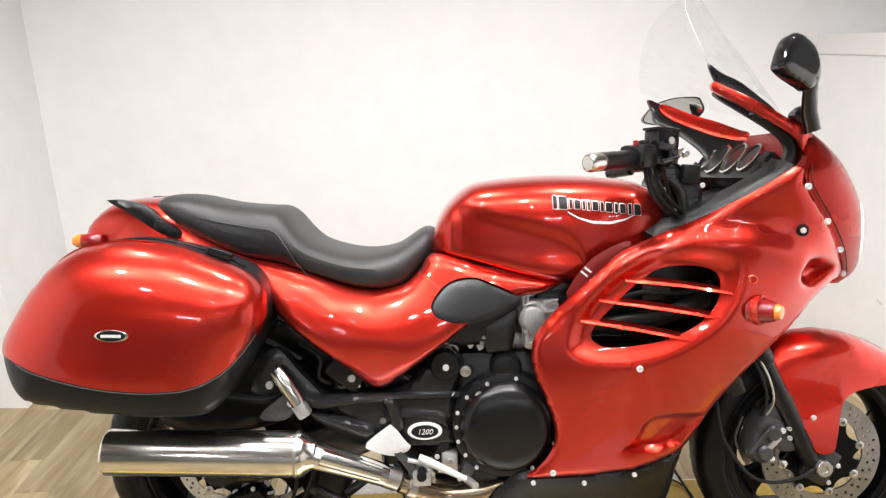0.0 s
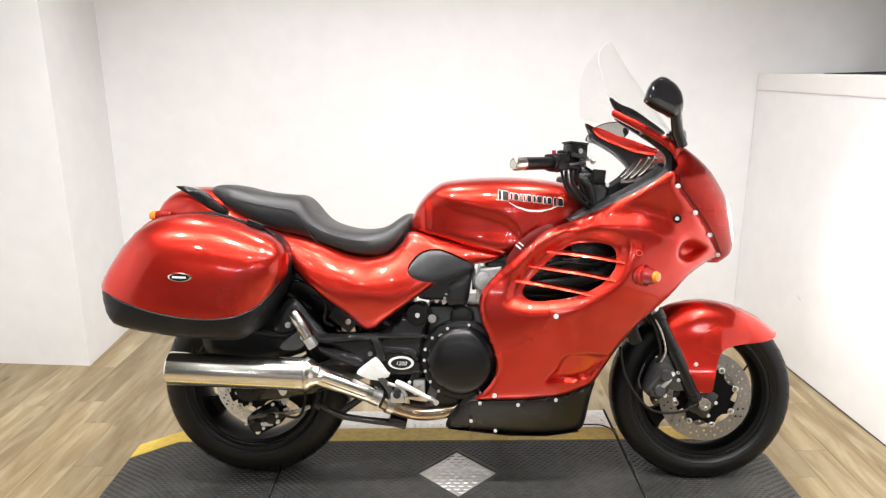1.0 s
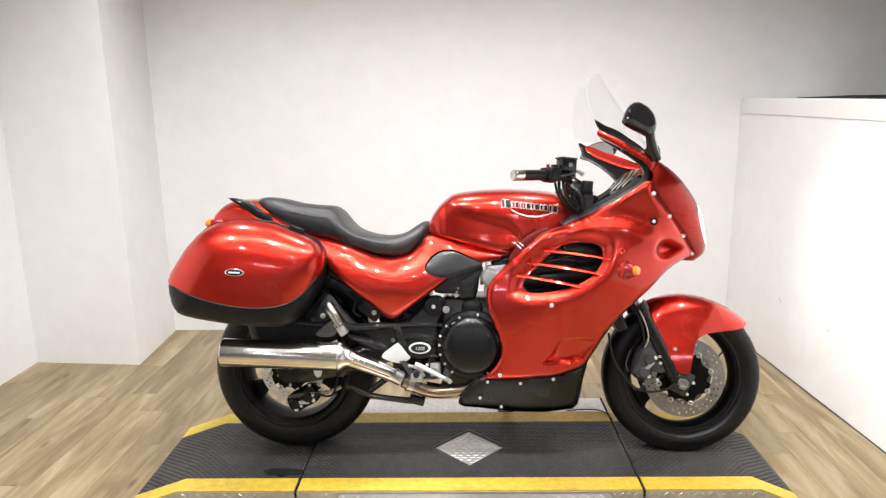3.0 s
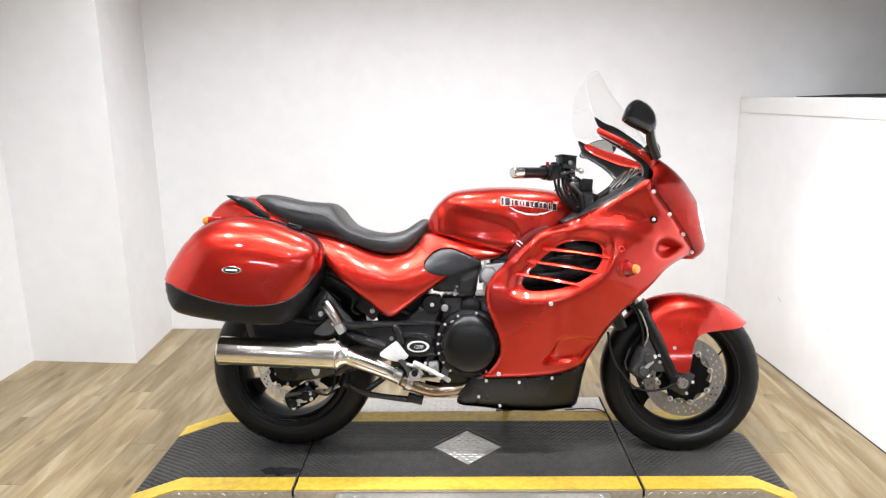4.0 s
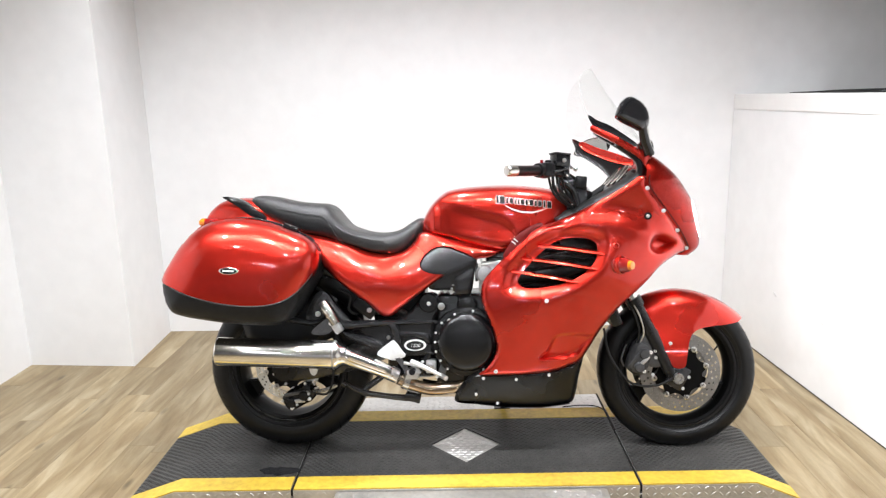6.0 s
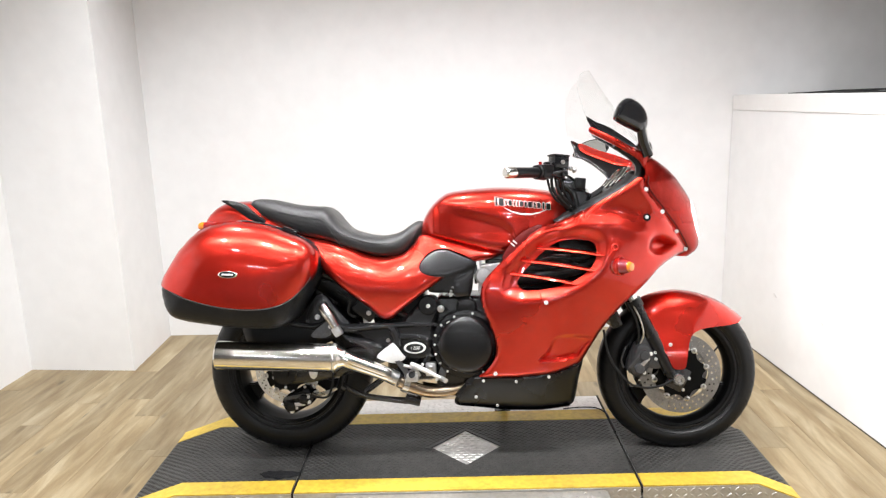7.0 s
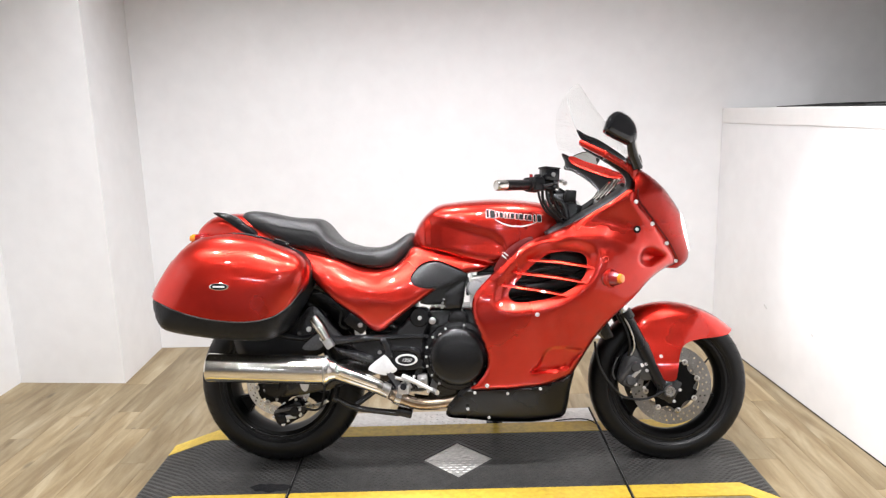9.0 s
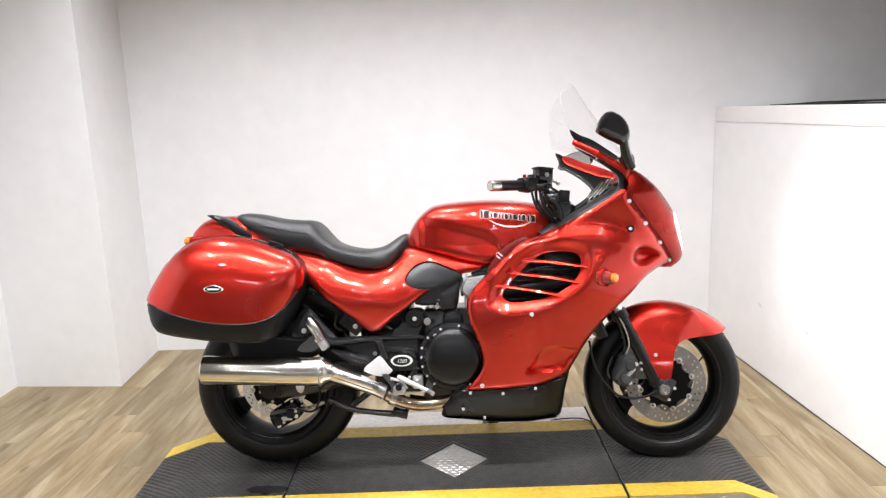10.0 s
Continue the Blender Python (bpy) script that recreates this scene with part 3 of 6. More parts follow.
# ---------------------------------------------------------------- motorcycle
bike = thing("motorcycle", "red sport touring motorcycle with full fairing, leaning on the platform", "motorcycle", pose(0, 0.02, 0, 0, 0, -1) @ pose(0, 0, 0, -10.5))


def loft(stations, top, bottom, width, n=28, power=2.6, low_power=3.0, shape=None):
    """Rounded sections across y along x, between a top and a bottom line."""
    rings = []
    tx, bx, wx = curve(top, 10), curve(bottom, 10), curve(width, 10)
    for x in stations:
        zt, zb, w = np.interp(x, tx[:, 0], tx[:, 1]), np.interp(x, bx[:, 0], bx[:, 1]), np.interp(x, wx[:, 0], wx[:, 1])
        mid, h = (zt + zb) / 2, (zt - zb) / 2
        line = []
        for a in np.linspace(0, 2 * math.pi, 360, False):
            c, s = math.cos(a), math.sin(a)
            p = power if s > 0 else low_power
            line.append((w * math.copysign(abs(c) ** (2 / p), c), mid + h * math.copysign(abs(s) ** (2 / p), s)))
        line = np.array(line + line[:1])
        d = np.concatenate([[0], np.cumsum(np.linalg.norm(np.diff(line, axis=0), axis=1))])
        u = np.linspace(0, d[-1], n, False)
        ring = []
        for y, z in zip(np.interp(u, d, line[:, 0]), np.interp(u, d, line[:, 1])):
            if shape:
                y, z = shape(x, y, z)
            ring.append((x, y, z))
        rings.append(ring)
    return skin(rings)


def wheel(name, x, z, radius, half, rim, label, discs):
    """Tyre, cast rim with three broad spokes, hub and valve, all on one axle."""
    w = part(name, lathe([(0.030, -0.05), (0.034, -0.045), (0.034, 0.045), (0.030, 0.05)], 24), RIM_BLACK, bike, label)
    w.location = (x, 0, z)
    prof = []
    for a in np.linspace(-1, 1, 25):
        b = abs(a)
        crown = radius - (radius - rim) * 0.62 * max(0, b) ** 2.6
        prof.append((crown, half * math.sin(a * math.pi / 2 * 0.92) * 1.01))
    wall = [(rim + 0.002, 0.74), (rim + 0.006, 0.80), (rim + 0.009, 0.80), (rim + 0.010, 0.86), (rim + 0.013, 0.87), (rim + 0.014, 0.845), (rim + 0.020, 0.90), (rim + 0.024, 0.955), (rim + 0.026, 0.935)]
    prof = [(p, -half * q) for p, q in wall] + prof + [(p, half * q) for p, q in wall[::-1]]
    part("tyre", lathe(prof, 96, closed=True), RUBBER, w, "black road tyre with worn tread")
    grooves = bmesh.new()
    for k in range(44):
        for sgn in (-1, 1):
            a0 = 2 * math.pi * (k + (0.5 if sgn > 0 else 0)) / 44
            strip = []
            for s in np.linspace(0.16, 0.80, 6):
                crown = radius - (radius - rim) * 0.62 * s ** 2.6 + 0.0012
                a = a0 + 0.20 * s
                y = sgn * half * math.sin(s * math.pi / 2 * 0.92) * 1.01
                strip.append([(crown * math.cos(a + d), y, crown * math.sin(a + d)) for d in (-0.006, 0.006)])
            rows = [[grooves.verts.new(p) for p in q] for q in strip]
            for p, q in zip(rows, rows[1:]):
                grooves.faces.new((p[0], p[1], q[1], q[0]))
    tagged(part("tread", grooves, GAP_BLACK, w, fix=False), kind="stuff")
    r = rim
    part("rim", lathe([(r + 0.004, -half * 0.76), (r - 0.004, -half * 0.80), (r - 0.014, -half * 0.72), (r - 0.020, -half * 0.45), (r - 0.026, -half * 0.2), (r - 0.026, half * 0.2),
                       (r - 0.020, half * 0.45), (r - 0.014, half * 0.72), (r - 0.004, half * 0.80), (r + 0.004, half * 0.76)], 72, closed=True), RIM_BLACK, w, "gloss black cast rim")
    for sgn in (-1, 1):
        part("rim_lip", lathe([(r + 0.0045, sgn * half * 0.79), (r + 0.0055, sgn * half * 0.815), (r + 0.002, sgn * half * 0.83), (r - 0.001, sgn * half * 0.81)], 72, closed=True), BLACK_PLASTIC, w)
    for k in range(3):
        rows = []
        for s, wd, th in ((0.028, 0.030, 0.034), (0.07, 0.024, 0.024), (0.13, 0.021, 0.019), (r - 0.05, 0.026, 0.020), (r - 0.022, 0.046, 0.024)):
            rows.append([(s, -th, -wd), (s, -th * 0.9, wd), (s, th * 0.9, wd), (s, th, -wd)])
        bm = skin(rows)
        bmesh.ops.bevel(bm, geom=bm.edges[:], offset=0.006, segments=2, affect="EDGES")
        part("spoke", moved(bm, Matrix.Rotation(radians(28 + 120 * k), 4, "Y")), RIM_BLACK, w)
    va = radians(-28)
    part("valve", tube([((r - 0.024) * math.cos(va), -0.004, -(r - 0.024) * math.sin(va)), ((r - 0.055) * math.cos(va + 0.05), -0.016, -(r - 0.055) * math.sin(va + 0.05))], 0.0035, 8), BLACK_PLASTIC, w)
    for y, outer, inner, face in discs:
        disc = part("brake_disc", drilled_disc(outer, inner, 0.005), DISC_STEEL if name == "front_wheel" else ROTOR_STEEL, w, "drilled steel brake disc with wear marks")
        disc.location = (0, y, 0)
        part("disc_carrier", carrier(inner, 0.004, outer * 0.62), RIM_BLACK, disc)
        for k in range(8):
            a = 2 * math.pi * (k + 0.3) / 8
            part("rotor_button", moved(lathe([(0.011, 0.004), (0.011, -0.006), (0.0085, -0.0075), (0.005, -0.0075), (0.005, -0.004), (0.0004, -0.004)], 14), Matrix.Translation(((inner - 0.004) * math.cos(a), 0, (inner - 0.004) * math.sin(a)))), STEEL, disc)
    return w


def drilled_disc(outer, inner, thick):
    """A flat ring with rows of through holes."""
    bm = bmesh.new()
    loops = [[(outer * math.cos(a), outer * math.sin(a)) for a in np.linspace(0, 2 * math.pi, 96, False)],
             [(inner * (1 + 0.022 * math.cos(8 * a)) * math.cos(a), inner * (1 + 0.022 * math.cos(8 * a)) * math.sin(a)) for a in np.linspace(0, 2 * math.pi, 96, False)]]
    for k in range(32):
        a = 2 * math.pi * k / 32
        for j, f in enumerate((0.30, 0.62)):
            rr, aa = inner + (outer - inner) * (f + 0.1 * (k % 2)), a + 0.06 * j
            loops.append([(rr * math.cos(aa) + 0.0042 * math.cos(b), rr * math.sin(aa) + 0.0042 * math.sin(b)) for b in np.linspace(0, 2 * math.pi, 7, False)])
    pts, edges = [], []
    for lp in loops:
        k = len(pts)
        pts += [Vector(p) for p in lp]
        edges += [(k + i, k + (i + 1) % len(lp)) for i in range(len(lp))]
    v, _, f, *_ = delaunay_2d_cdt(pts, edges, [], 0, 1e-7)
    q = np.array([tuple(p) for p in v])
    c = np.array([q[list(t)].mean(0) for t in f])
    ok = inside(c, np.array(loops[0]))
    for lp in loops[1:]:
        ok &= ~inside(c, np.array(lp))
    fr, bk, count = [bm.verts.new((p[0], -thick / 2, p[1])) for p in q], [bm.verts.new((p[0], thick / 2, p[1])) for p in q], {}
    for t, o in zip(f, ok):
        if o:
            bm.faces.new([fr[i] for i in t])
            bm.faces.new([bk[i] for i in reversed(t)])
            for i in range(3):
                count[(t[i], t[(i + 1) % 3])] = 1
    for a, b in count:
        if (b, a) not in count:
            bm.faces.new((fr[b], fr[a], bk[a], bk[b]))
    return bm


def carrier(outer, thick, waist):
    """The star-shaped middle that holds a disc."""
    pts = []
    for a in np.linspace(0, 2 * math.pi, 96, False):
        s = 0.5 + 0.5 * math.cos(8 * a - 0.3 * 2 * math.pi)
        pts.append((0.80 * outer + 0.18 * outer * s ** 1.6) * np.array([math.cos(a), math.sin(a)]))
    bm = bmesh.new()
    f = bm.faces.new([bm.verts.new((p[0], -thick, p[1])) for p in pts])
    up = bmesh.ops.extrude_face_region(bm, geom=[f])["geom"]
    bmesh.ops.translate(bm, vec=(0, 2 * thick, 0), verts=[g for g in up if isinstance(g, bmesh.types.BMVert)])
    return bm


FX, FZ, RX, RZ = 0.760, 0.286, -0.763, 0.318
front = wheel("front_wheel", FX, FZ, 0.304, 0.062, 0.216, "black front wheel with twin drilled discs", [(-0.074, 0.153, 0.105, -1), (0.074, 0.153, 0.105, 1)])
rear = wheel("rear_wheel", RX, RZ, 0.326, 0.085, 0.216, "black rear wheel with a drilled disc", [(-0.088, 0.128, 0.095, -1)])
# axle end with a bright nut
part("axle_nut", moved(lathe([(0.022, 0.02), (0.022, -0.004), (0.019, -0.008), (0.010, -0.008), (0.009, -0.002), (0.0004, -0.002)], 20), Matrix.Translation((0.740, -0.128, 0.272))), STEEL, bike)

# --- front fork, brakes and mudguard
for s in (-1, 1):
    fork = part("fork_leg", tube([(0.728, s * 0.105, 0.262), (0.690, s * 0.105, 0.345), (0.575, s * 0.105, 0.575)], [0.023, 0.025, 0.024], 16), BLACK_PLASTIC, bike, "black telescopic fork leg")
    part("stanchion", tube([(0.580, s * 0.105, 0.565), (0.42, s * 0.105, 0.86)], 0.0215, 14), CHROME, fork)
    part("axle_clamp", moved(box(-0.034, 0.034, -0.02, 0.02, -0.05, 0.045, 0.010), pose(0.742, s * 0.105, 0.278, 0, 28, 0)), SATIN_BLACK, fork)
    part("dust_seal", tube([(0.590, s * 0.105, 0.545), (0.574, s * 0.105, 0.575)], 0.031, 16), BLACK_PLASTIC, fork)

guard_top = [(0.598, 0.550), (0.635, 0.576), (0.700, 0.596), (0.780, 0.601), (0.876, 0.580), (0.960, 0.537), (1.012, 0.494)]
crown_line = curve(guard_top, 10)


def guard_y(q):
    """Rounded crown that turns down into a cheek, flaring out to the fork leg."""
    best = np.full(len(q), 1e9)
    for p0, p1 in zip(crown_line, crown_line[1:]):
        d = p1 - p0
        t = np.clip(((q - p0) @ d) / (d @ d), 0, 1)
        best = np.minimum(best, np.linalg.norm(q - (p0 + t[:, None] * d), axis=1))
    narrow = np.interp(q[:, 0], [0.6, 0.85, 1.01], [0.080, 0.080, 0.066])
    k = 1 - np.clip(best / 0.085, 0, 1)
    flare = np.clip((0.54 - q[:, 1]) / 0.20, 0, 1)
    flare = flare * flare * (3 - 2 * flare) * np.clip((0.90 - q[:, 0]) / 0.10, 0, 1)
    return -narrow * np.sqrt(np.clip(1 - k * k, 0, 1)) - 0.050 * flare


GUARD = [tuple(p) for p in even(crown_line, 0.05)] + [(1.006, 0.484), (0.985, 0.474), (0.93, 0.466), (0.845, 0.458), (0.802, 0.440), (0.783, 0.405), (0.770, 0.345), (0.762, 0.314), (0.722, 0.314), (0.704, 0.350), (0.655, 0.450), (0.612, 0.530)]
guard = part("front_mudguard", shell(GUARD, guard_y, 0.008, thick=0.004, n=4), RED, bike, "glossy red front mudguard")
part("far_cheek", shell(GUARD, guard_y, 0.012, thick=0.004, n=4, side=-1), RED, guard)
bolt(bike, BOLT_STEEL, 0.708, -0.132, 0.406, 0.007)


def caliper(x, z, y, turn, parent, mat):
    """A finned twin-piston brake caliper."""
    m = pose(x, y, z, 0, turn, 0)
    c = part("brake_caliper", moved(shell([(-0.032, -0.055), (0.012, -0.064), (0.034, -0.045), (0.036, 0.0), (0.034, 0.045), (0.010, 0.066), (-0.034, 0.055), (-0.040, 0.0)], -0.030, 0.010, roll=(0.014, 0.014), back=0.030), m), mat, parent, "grey cast brake caliper")
    for dz in (-0.032, 0.022):
        part("piston_cover", moved(lathe([(0.021, 0), (0.021, -0.006), (0.016, -0.012), (0.0004, -0.013)], 18), m @ Matrix.Translation((0.004, -0.029, dz))), mat, c)
    for dz in (-0.040, 0.036):
        part("caliper_bolt", moved(lathe([(0.0075, 0), (0.0075, -0.006), (0.004, -0.007), (0.0004, -0.004)], 12), m @ Matrix.Translation((0.024, -0.029, dz))), BOLT_STEEL, c)
    # bright alloy piece set in as the casting's central highlight
    part("caliper_highlight", moved(box(-0.007, 0.007, -0.040, -0.030, -0.020, 0.024, 0.003), m @ pose(0.012, 0, -0.002, 0, 24, 0)), ALLOY, c, "bright alloy piece standing in for a highlight")
    part("bleed_nipple", moved(tube([(0, -0.01, 0.06), (0.004, -0.012, 0.084)], 0.004, 8), m), BOLT_STEEL, c)
    part("pad_spring", moved(box(-0.006, 0.006, -0.037, -0.032, -0.045, 0.040, 0.002), m @ pose(-0.020, 0, 0, 0, 18, 0)), CALIPER, c)
    return c


caliper(0.603, 0.345, -0.090, 20, bike, CALIPER)
for x, z in ((0.655, 0.375), (0.657, 0.350), (0.640, 0.440), (0.646, 0.285), (0.780, 0.275), (0.757, 0.232)):
    bolt(bike, BOLT_STEEL, x, -0.118, z, 0.0062, h=0.007)
part("fork_bracket", shell([(0.600, 0.42), (0.66, 0.46), (0.68, 0.40), (0.70, 0.33), (0.66, 0.31), (0.62, 0.33)], -0.112, 0.012, roll=(0.004, 0.006), back=-0.085), CALIPER, bike)
part("brake_hose", tube([(0.600, -0.108, 0.405), (0.610, -0.128, 0.45), (0.590, -0.135, 0.52), (0.545, -0.12, 0.60), (0.48, -0.10, 0.68)], 0.0034, 8), STEEL, bike, "braided steel brake hose")
part("brake_hose", tube([(0.590, -0.106, 0.405), (0.592, -0.13, 0.46), (0.565, -0.13, 0.54), (0.51, -0.11, 0.62)], 0.0042, 8), HOSE, bike)
part("speedometer_cable", tube([(0.455, -0.16, 0.47), (0.475, -0.158, 0.37), (0.540, -0.150, 0.275), (0.60, -0.143, 0.247), (0.67, -0.138, 0.252), (0.715, -0.130, 0.272)], 0.0045, 8), HOSE, bike, "thin black cable looping to the front hub")
part("brake_pad_edge", tube([(0.545, -0.08, 0.31), (0.535, -0.085, 0.34), (0.545, -0.085, 0.375), (0.555, -0.08, 0.395)], 0.0035, 8), CALIPER, bike)

# --- fairing
flank = plate_spline([(0.30, 0.88, -0.225), (0.47, 0.967, -0.300), (0.57, 1.04, -0.318), (0.586, 0.986, -0.306), (0.655, 0.906, -0.266), (0.721, 0.832, -0.200), (0.780, 0.762, -0.115),
                      (0.66, 0.704, -0.195), (0.56, 0.607, -0.215), (0.443, 0.482, -0.215), (0.367, 0.36, -0.195), (0.237, 0.312, -0.208), (0.0, 0.312, -0.225), (0.05, 0.41, -0.245),
                      (0.006, 0.60, -0.262), (0.086, 0.78, -0.250), (0.229, 0.59, -0.300), (0.30, 0.72, -0.305), (0.45, 0.70, -0.298), (0.55, 0.80, -0.283), (0.40, 0.868, -0.284), (0.25, 0.45, -0.258), (0.45, 0.920, -0.284), (0.52, 0.955, -0.296), (0.54, 0.875, -0.278), (0.35, 0.897, -0.272), (0.24, 0.845, -0.272)])
VENT = [(0.130, 0.653), (0.143, 0.685), (0.177, 0.723), (0.218, 0.764), (0.271, 0.801), (0.327, 0.812), (0.383, 0.808), (0.411, 0.787), (0.407, 0.736), (0.372, 0.692), (0.316, 0.659), (0.247, 0.640), (0.164, 0.632)]
LIP = [(0.082, 0.648), (0.103, 0.710), (0.165, 0.784), (0.252, 0.834), (0.363, 0.845), (0.434, 0.818), (0.442, 0.765), (0.402, 0.690), (0.291, 0.623), (0.166, 0.603), (0.095, 0.618)]
lip_loop = curve(LIP, 6, True)
DUCT = [(0.604, 0.780), (0.616, 0.812), (0.650, 0.820), (0.695, 0.804), (0.722, 0.789), (0.700, 0.770), (0.655, 0.750), (0.618, 0.757)]
duct_loop = curve(DUCT, 6, True)
SCOOP = [(0.276, 0.468), (0.405, 0.452), (0.372, 0.410), (0.335, 0.374), (0.205, 0.363), (0.235, 0.405)]
scoop_loop = curve(SCOOP, 4, True)


crest_line = even(curve([(0.105, 0.735), (0.144, 0.775), (0.204, 0.822), (0.283, 0.852), (0.422, 0.864), (0.521, 0.851), (0.590, 0.818)], 6), 0.006)
valley_line = even(curve([(0.263, 0.893), (0.382, 0.912), (0.501, 0.920), (0.560, 0.900)], 6), 0.006)


def dents(q):
    """The dished surround of the vent, the side duct and the low scoop pressed into the panel."""
    y = np.zeros(len(q))
    for loop, depth, lo, hi in ((lip_loop, 0.024, -0.014, 0.034), (duct_loop, 0.046, -0.006, 0.026)):
        d = edge_distance(q, [loop]) * np.where(inside(q, loop), 1, -1)
        t = np.clip((d - lo) / (hi - lo), 0, 1)
        y += depth * t * t * (3 - 2 * t)
    for line, height, width in ((crest_line, -0.009, 0.030), (valley_line, 0.006, 0.045)):
        near = np.min(np.linalg.norm(q[:, None, :] - line[None], axis=2), axis=1)
        y += height * np.exp(-(near / width) ** 2)
    d = edge_distance(q, [scoop_loop])
    low = 0.18 + 0.82 * np.clip((0.470 - q[:, 1]) / 0.09, 0, 1)
    y += np.where(inside(q, scoop_loop), np.clip(d / 0.009, 0, 1) * 0.021 * low, 0)
    return y


FAIRING = [(0.292, 0.880), (0.376, 0.919), (0.467, 0.967), (0.533, 1.009), (0.556, 1.026), (0.574, 1.026), (0.581, 1.006), (0.586, 0.986), (0.655, 0.906), (0.721, 0.832), (0.777, 0.763), (0.730, 0.742), (0.662, 0.704), (0.601, 0.643),
           (0.505, 0.556), (0.443, 0.482), (0.396, 0.405), (0.367, 0.358), (0.333, 0.338), (0.237, 0.312), (0.075, 0.305), (-0.012, 0.308), (0.014, 0.333), (0.040, 0.369), (0.052, 0.412), (0.038, 0.483),
           (0.006, 0.564), (-0.003, 0.617), (0.010, 0.665), (0.056, 0.717), (0.096, 0.755), (0.150, 0.806), (0.205, 0.850)]
for s in (-1, 1):
    panel = part("side_fairing", shell(FAIRING, flank, 0.0085, [VENT], (0.013, 0.024), 0.004, side=1, n=5, extra=dents) if s > 0 else
                 shell(FAIRING, flank, 0.018, [VENT], (0.016, 0.018), 0.004, side=-1, n=5), RED, bike, "glossy red side fairing with an oval vent")
    if s > 0:
        near_fairing = panel
# slats across the vent
for x0, z0, x1, z1 in ((0.203, 0.782, 0.434, 0.751), (0.146, 0.738, 0.412, 0.696), (0.106, 0.692, 0.345, 0.650)):
    rows = []
    for t in np.linspace(0, 1, 9):
        x, z = x0 + (x1 - x0) * t, z0 + (z1 - z0) * t + 0.004 * math.sin(t * math.pi)
        y = float(flank(np.array([[x, z]]))[0]) + 0.013
        h = 0.0036 + 0.0012 * math.sin(t * math.pi)
        rows.append([(x, y - 0.004, z + h), (x, y - 0.008, z - h * 0.3), (x, y + 0.004, z - h), (x, y + 0.028, z - h * 0.4 + 0.008), (x, y + 0.028, z + h * 0.4 + 0.008)])
    part("vent_slat", skin(rows), RED, near_fairing)

# nose cowl between the two flanks
seam = curve([(0.545, -0.262, 1.138), (0.575, -0.280, 1.103), (0.583, -0.292, 1.068), (0.577, -0.302, 1.032), (0.580, -0.301, 0.985), (0.650, -0.258, 0.902), (0.716, -0.198, 0.829), (0.772, -0.114, 0.760), (0.73, -0.115, 0.740)], 6)
keel = curve([(0.615, 0, 1.108), (0.650, 0, 1.094), (0.684, 0, 1.076), (0.722, 0, 1.045), (0.752, 0, 1.012), (0.797, 0, 0.945), (0.822, 0, 0.875), (0.842, 0, 0.778), (0.800, 0, 0.735)], 6)


def nose_point(v, a, lift=0.0):
    """v along the seam from the screen down, a from -90 (near flank) over 0 (middle) to 90."""
    i = v * (len(seam) - 1)
    j, f = min(int(i), len(seam) - 2), i - min(int(i), len(seam) - 2)
    s, k = seam[j] * (1 - f) + seam[j + 1] * f, keel[j] * (1 - f) + keel[j + 1] * f
    r = radians(a)
    c = 1 - (1 - abs(math.cos(r))) ** 1.45
    p = Vector((s[0] + (k[0] - s[0]) * c, -s[1] * math.sin(r), s[2] + (k[2] - s[2]) * c))
    return p + Vector((0.6 * abs(math.cos(r)) + 0.3, 0.5 * math.sin(r), 0.15)) * lift


vs = np.linspace(0, 1, 40)
nose_rows = [[nose_point(v, a) for a in np.linspace(-89, 89, 37)] for v in vs]
bm = skin(nose_rows, closed=False)
bmesh.ops.solidify(bm, geom=bm.faces[:], thickness=0.004)
nose = part("nose_cowl", bm, RED, bike, "glossy red nose cowl")
lamp_rows = []
for v in np.linspace(0.615, 0.845, 25):
    reach = 10 + 44 * max(0, 1 - ((v - 0.73) / 0.1155) ** 4) ** 0.5
    lamp_rows.append([nose_point(v, a, 0.0025) for a in np.linspace(-reach, reach, 31)])
bm = skin(lamp_rows, closed=False)
bmesh.ops.solidify(bm, geom=bm.faces[:], thickness=0.003)
part("headlight", bm, LAMP_WHITE, bike, "lit twin headlight in the nose")
for x, y, z in ((0.588, -0.308, 0.986), (0.654, -0.268, 0.907), (0.721, -0.204, 0.836), (0.776, -0.124, 0.768)):
    bolt(bike, BOLT_STEEL, x - 0.007, y - 0.004, z - 0.003, 0.0075)
for x, z in ((0.229, 0.590), (0.047, 0.323)):
    bolt(bike, BOLT_STEEL, x, float(flank(np.array([[x, z]]))[0]) + 0.001, z, 0.008)
part("panel_seam", tube([(0.592, -0.306, 1.030), (0.595, -0.307, 0.986), (0.662, -0.267, 0.905), (0.728, -0.203, 0.832), (0.783, -0.121, 0.764)], 0.0013, 6), GAP_BLACK, bike)
wy = float(flank(np.array([[0.592, 0.886]]))[0])
part("bolt_well", moved(lathe([(0.013, 0.004), (0.013, -0.0012), (0.010, -0.0016), (0.0004, -0.0016)], 20), Matrix.Translation((0.592, wy, 0.886))), BLACK_PLASTIC, bike)
bolt(bike, BOLT_STEEL, 0.591, wy - 0.001, 0.886, 0.0065)

part("fairing_stud", moved(lathe([(0.0115, 0.004), (0.0115, -0.002), (0.009, -0.004), (0.006, -0.002), (0.0004, -0.002)], 20), pose(0.475, float(flank(np.array([[0.475, 0.782]]))[0]) + 0.001, 0.782)), RED, bike)
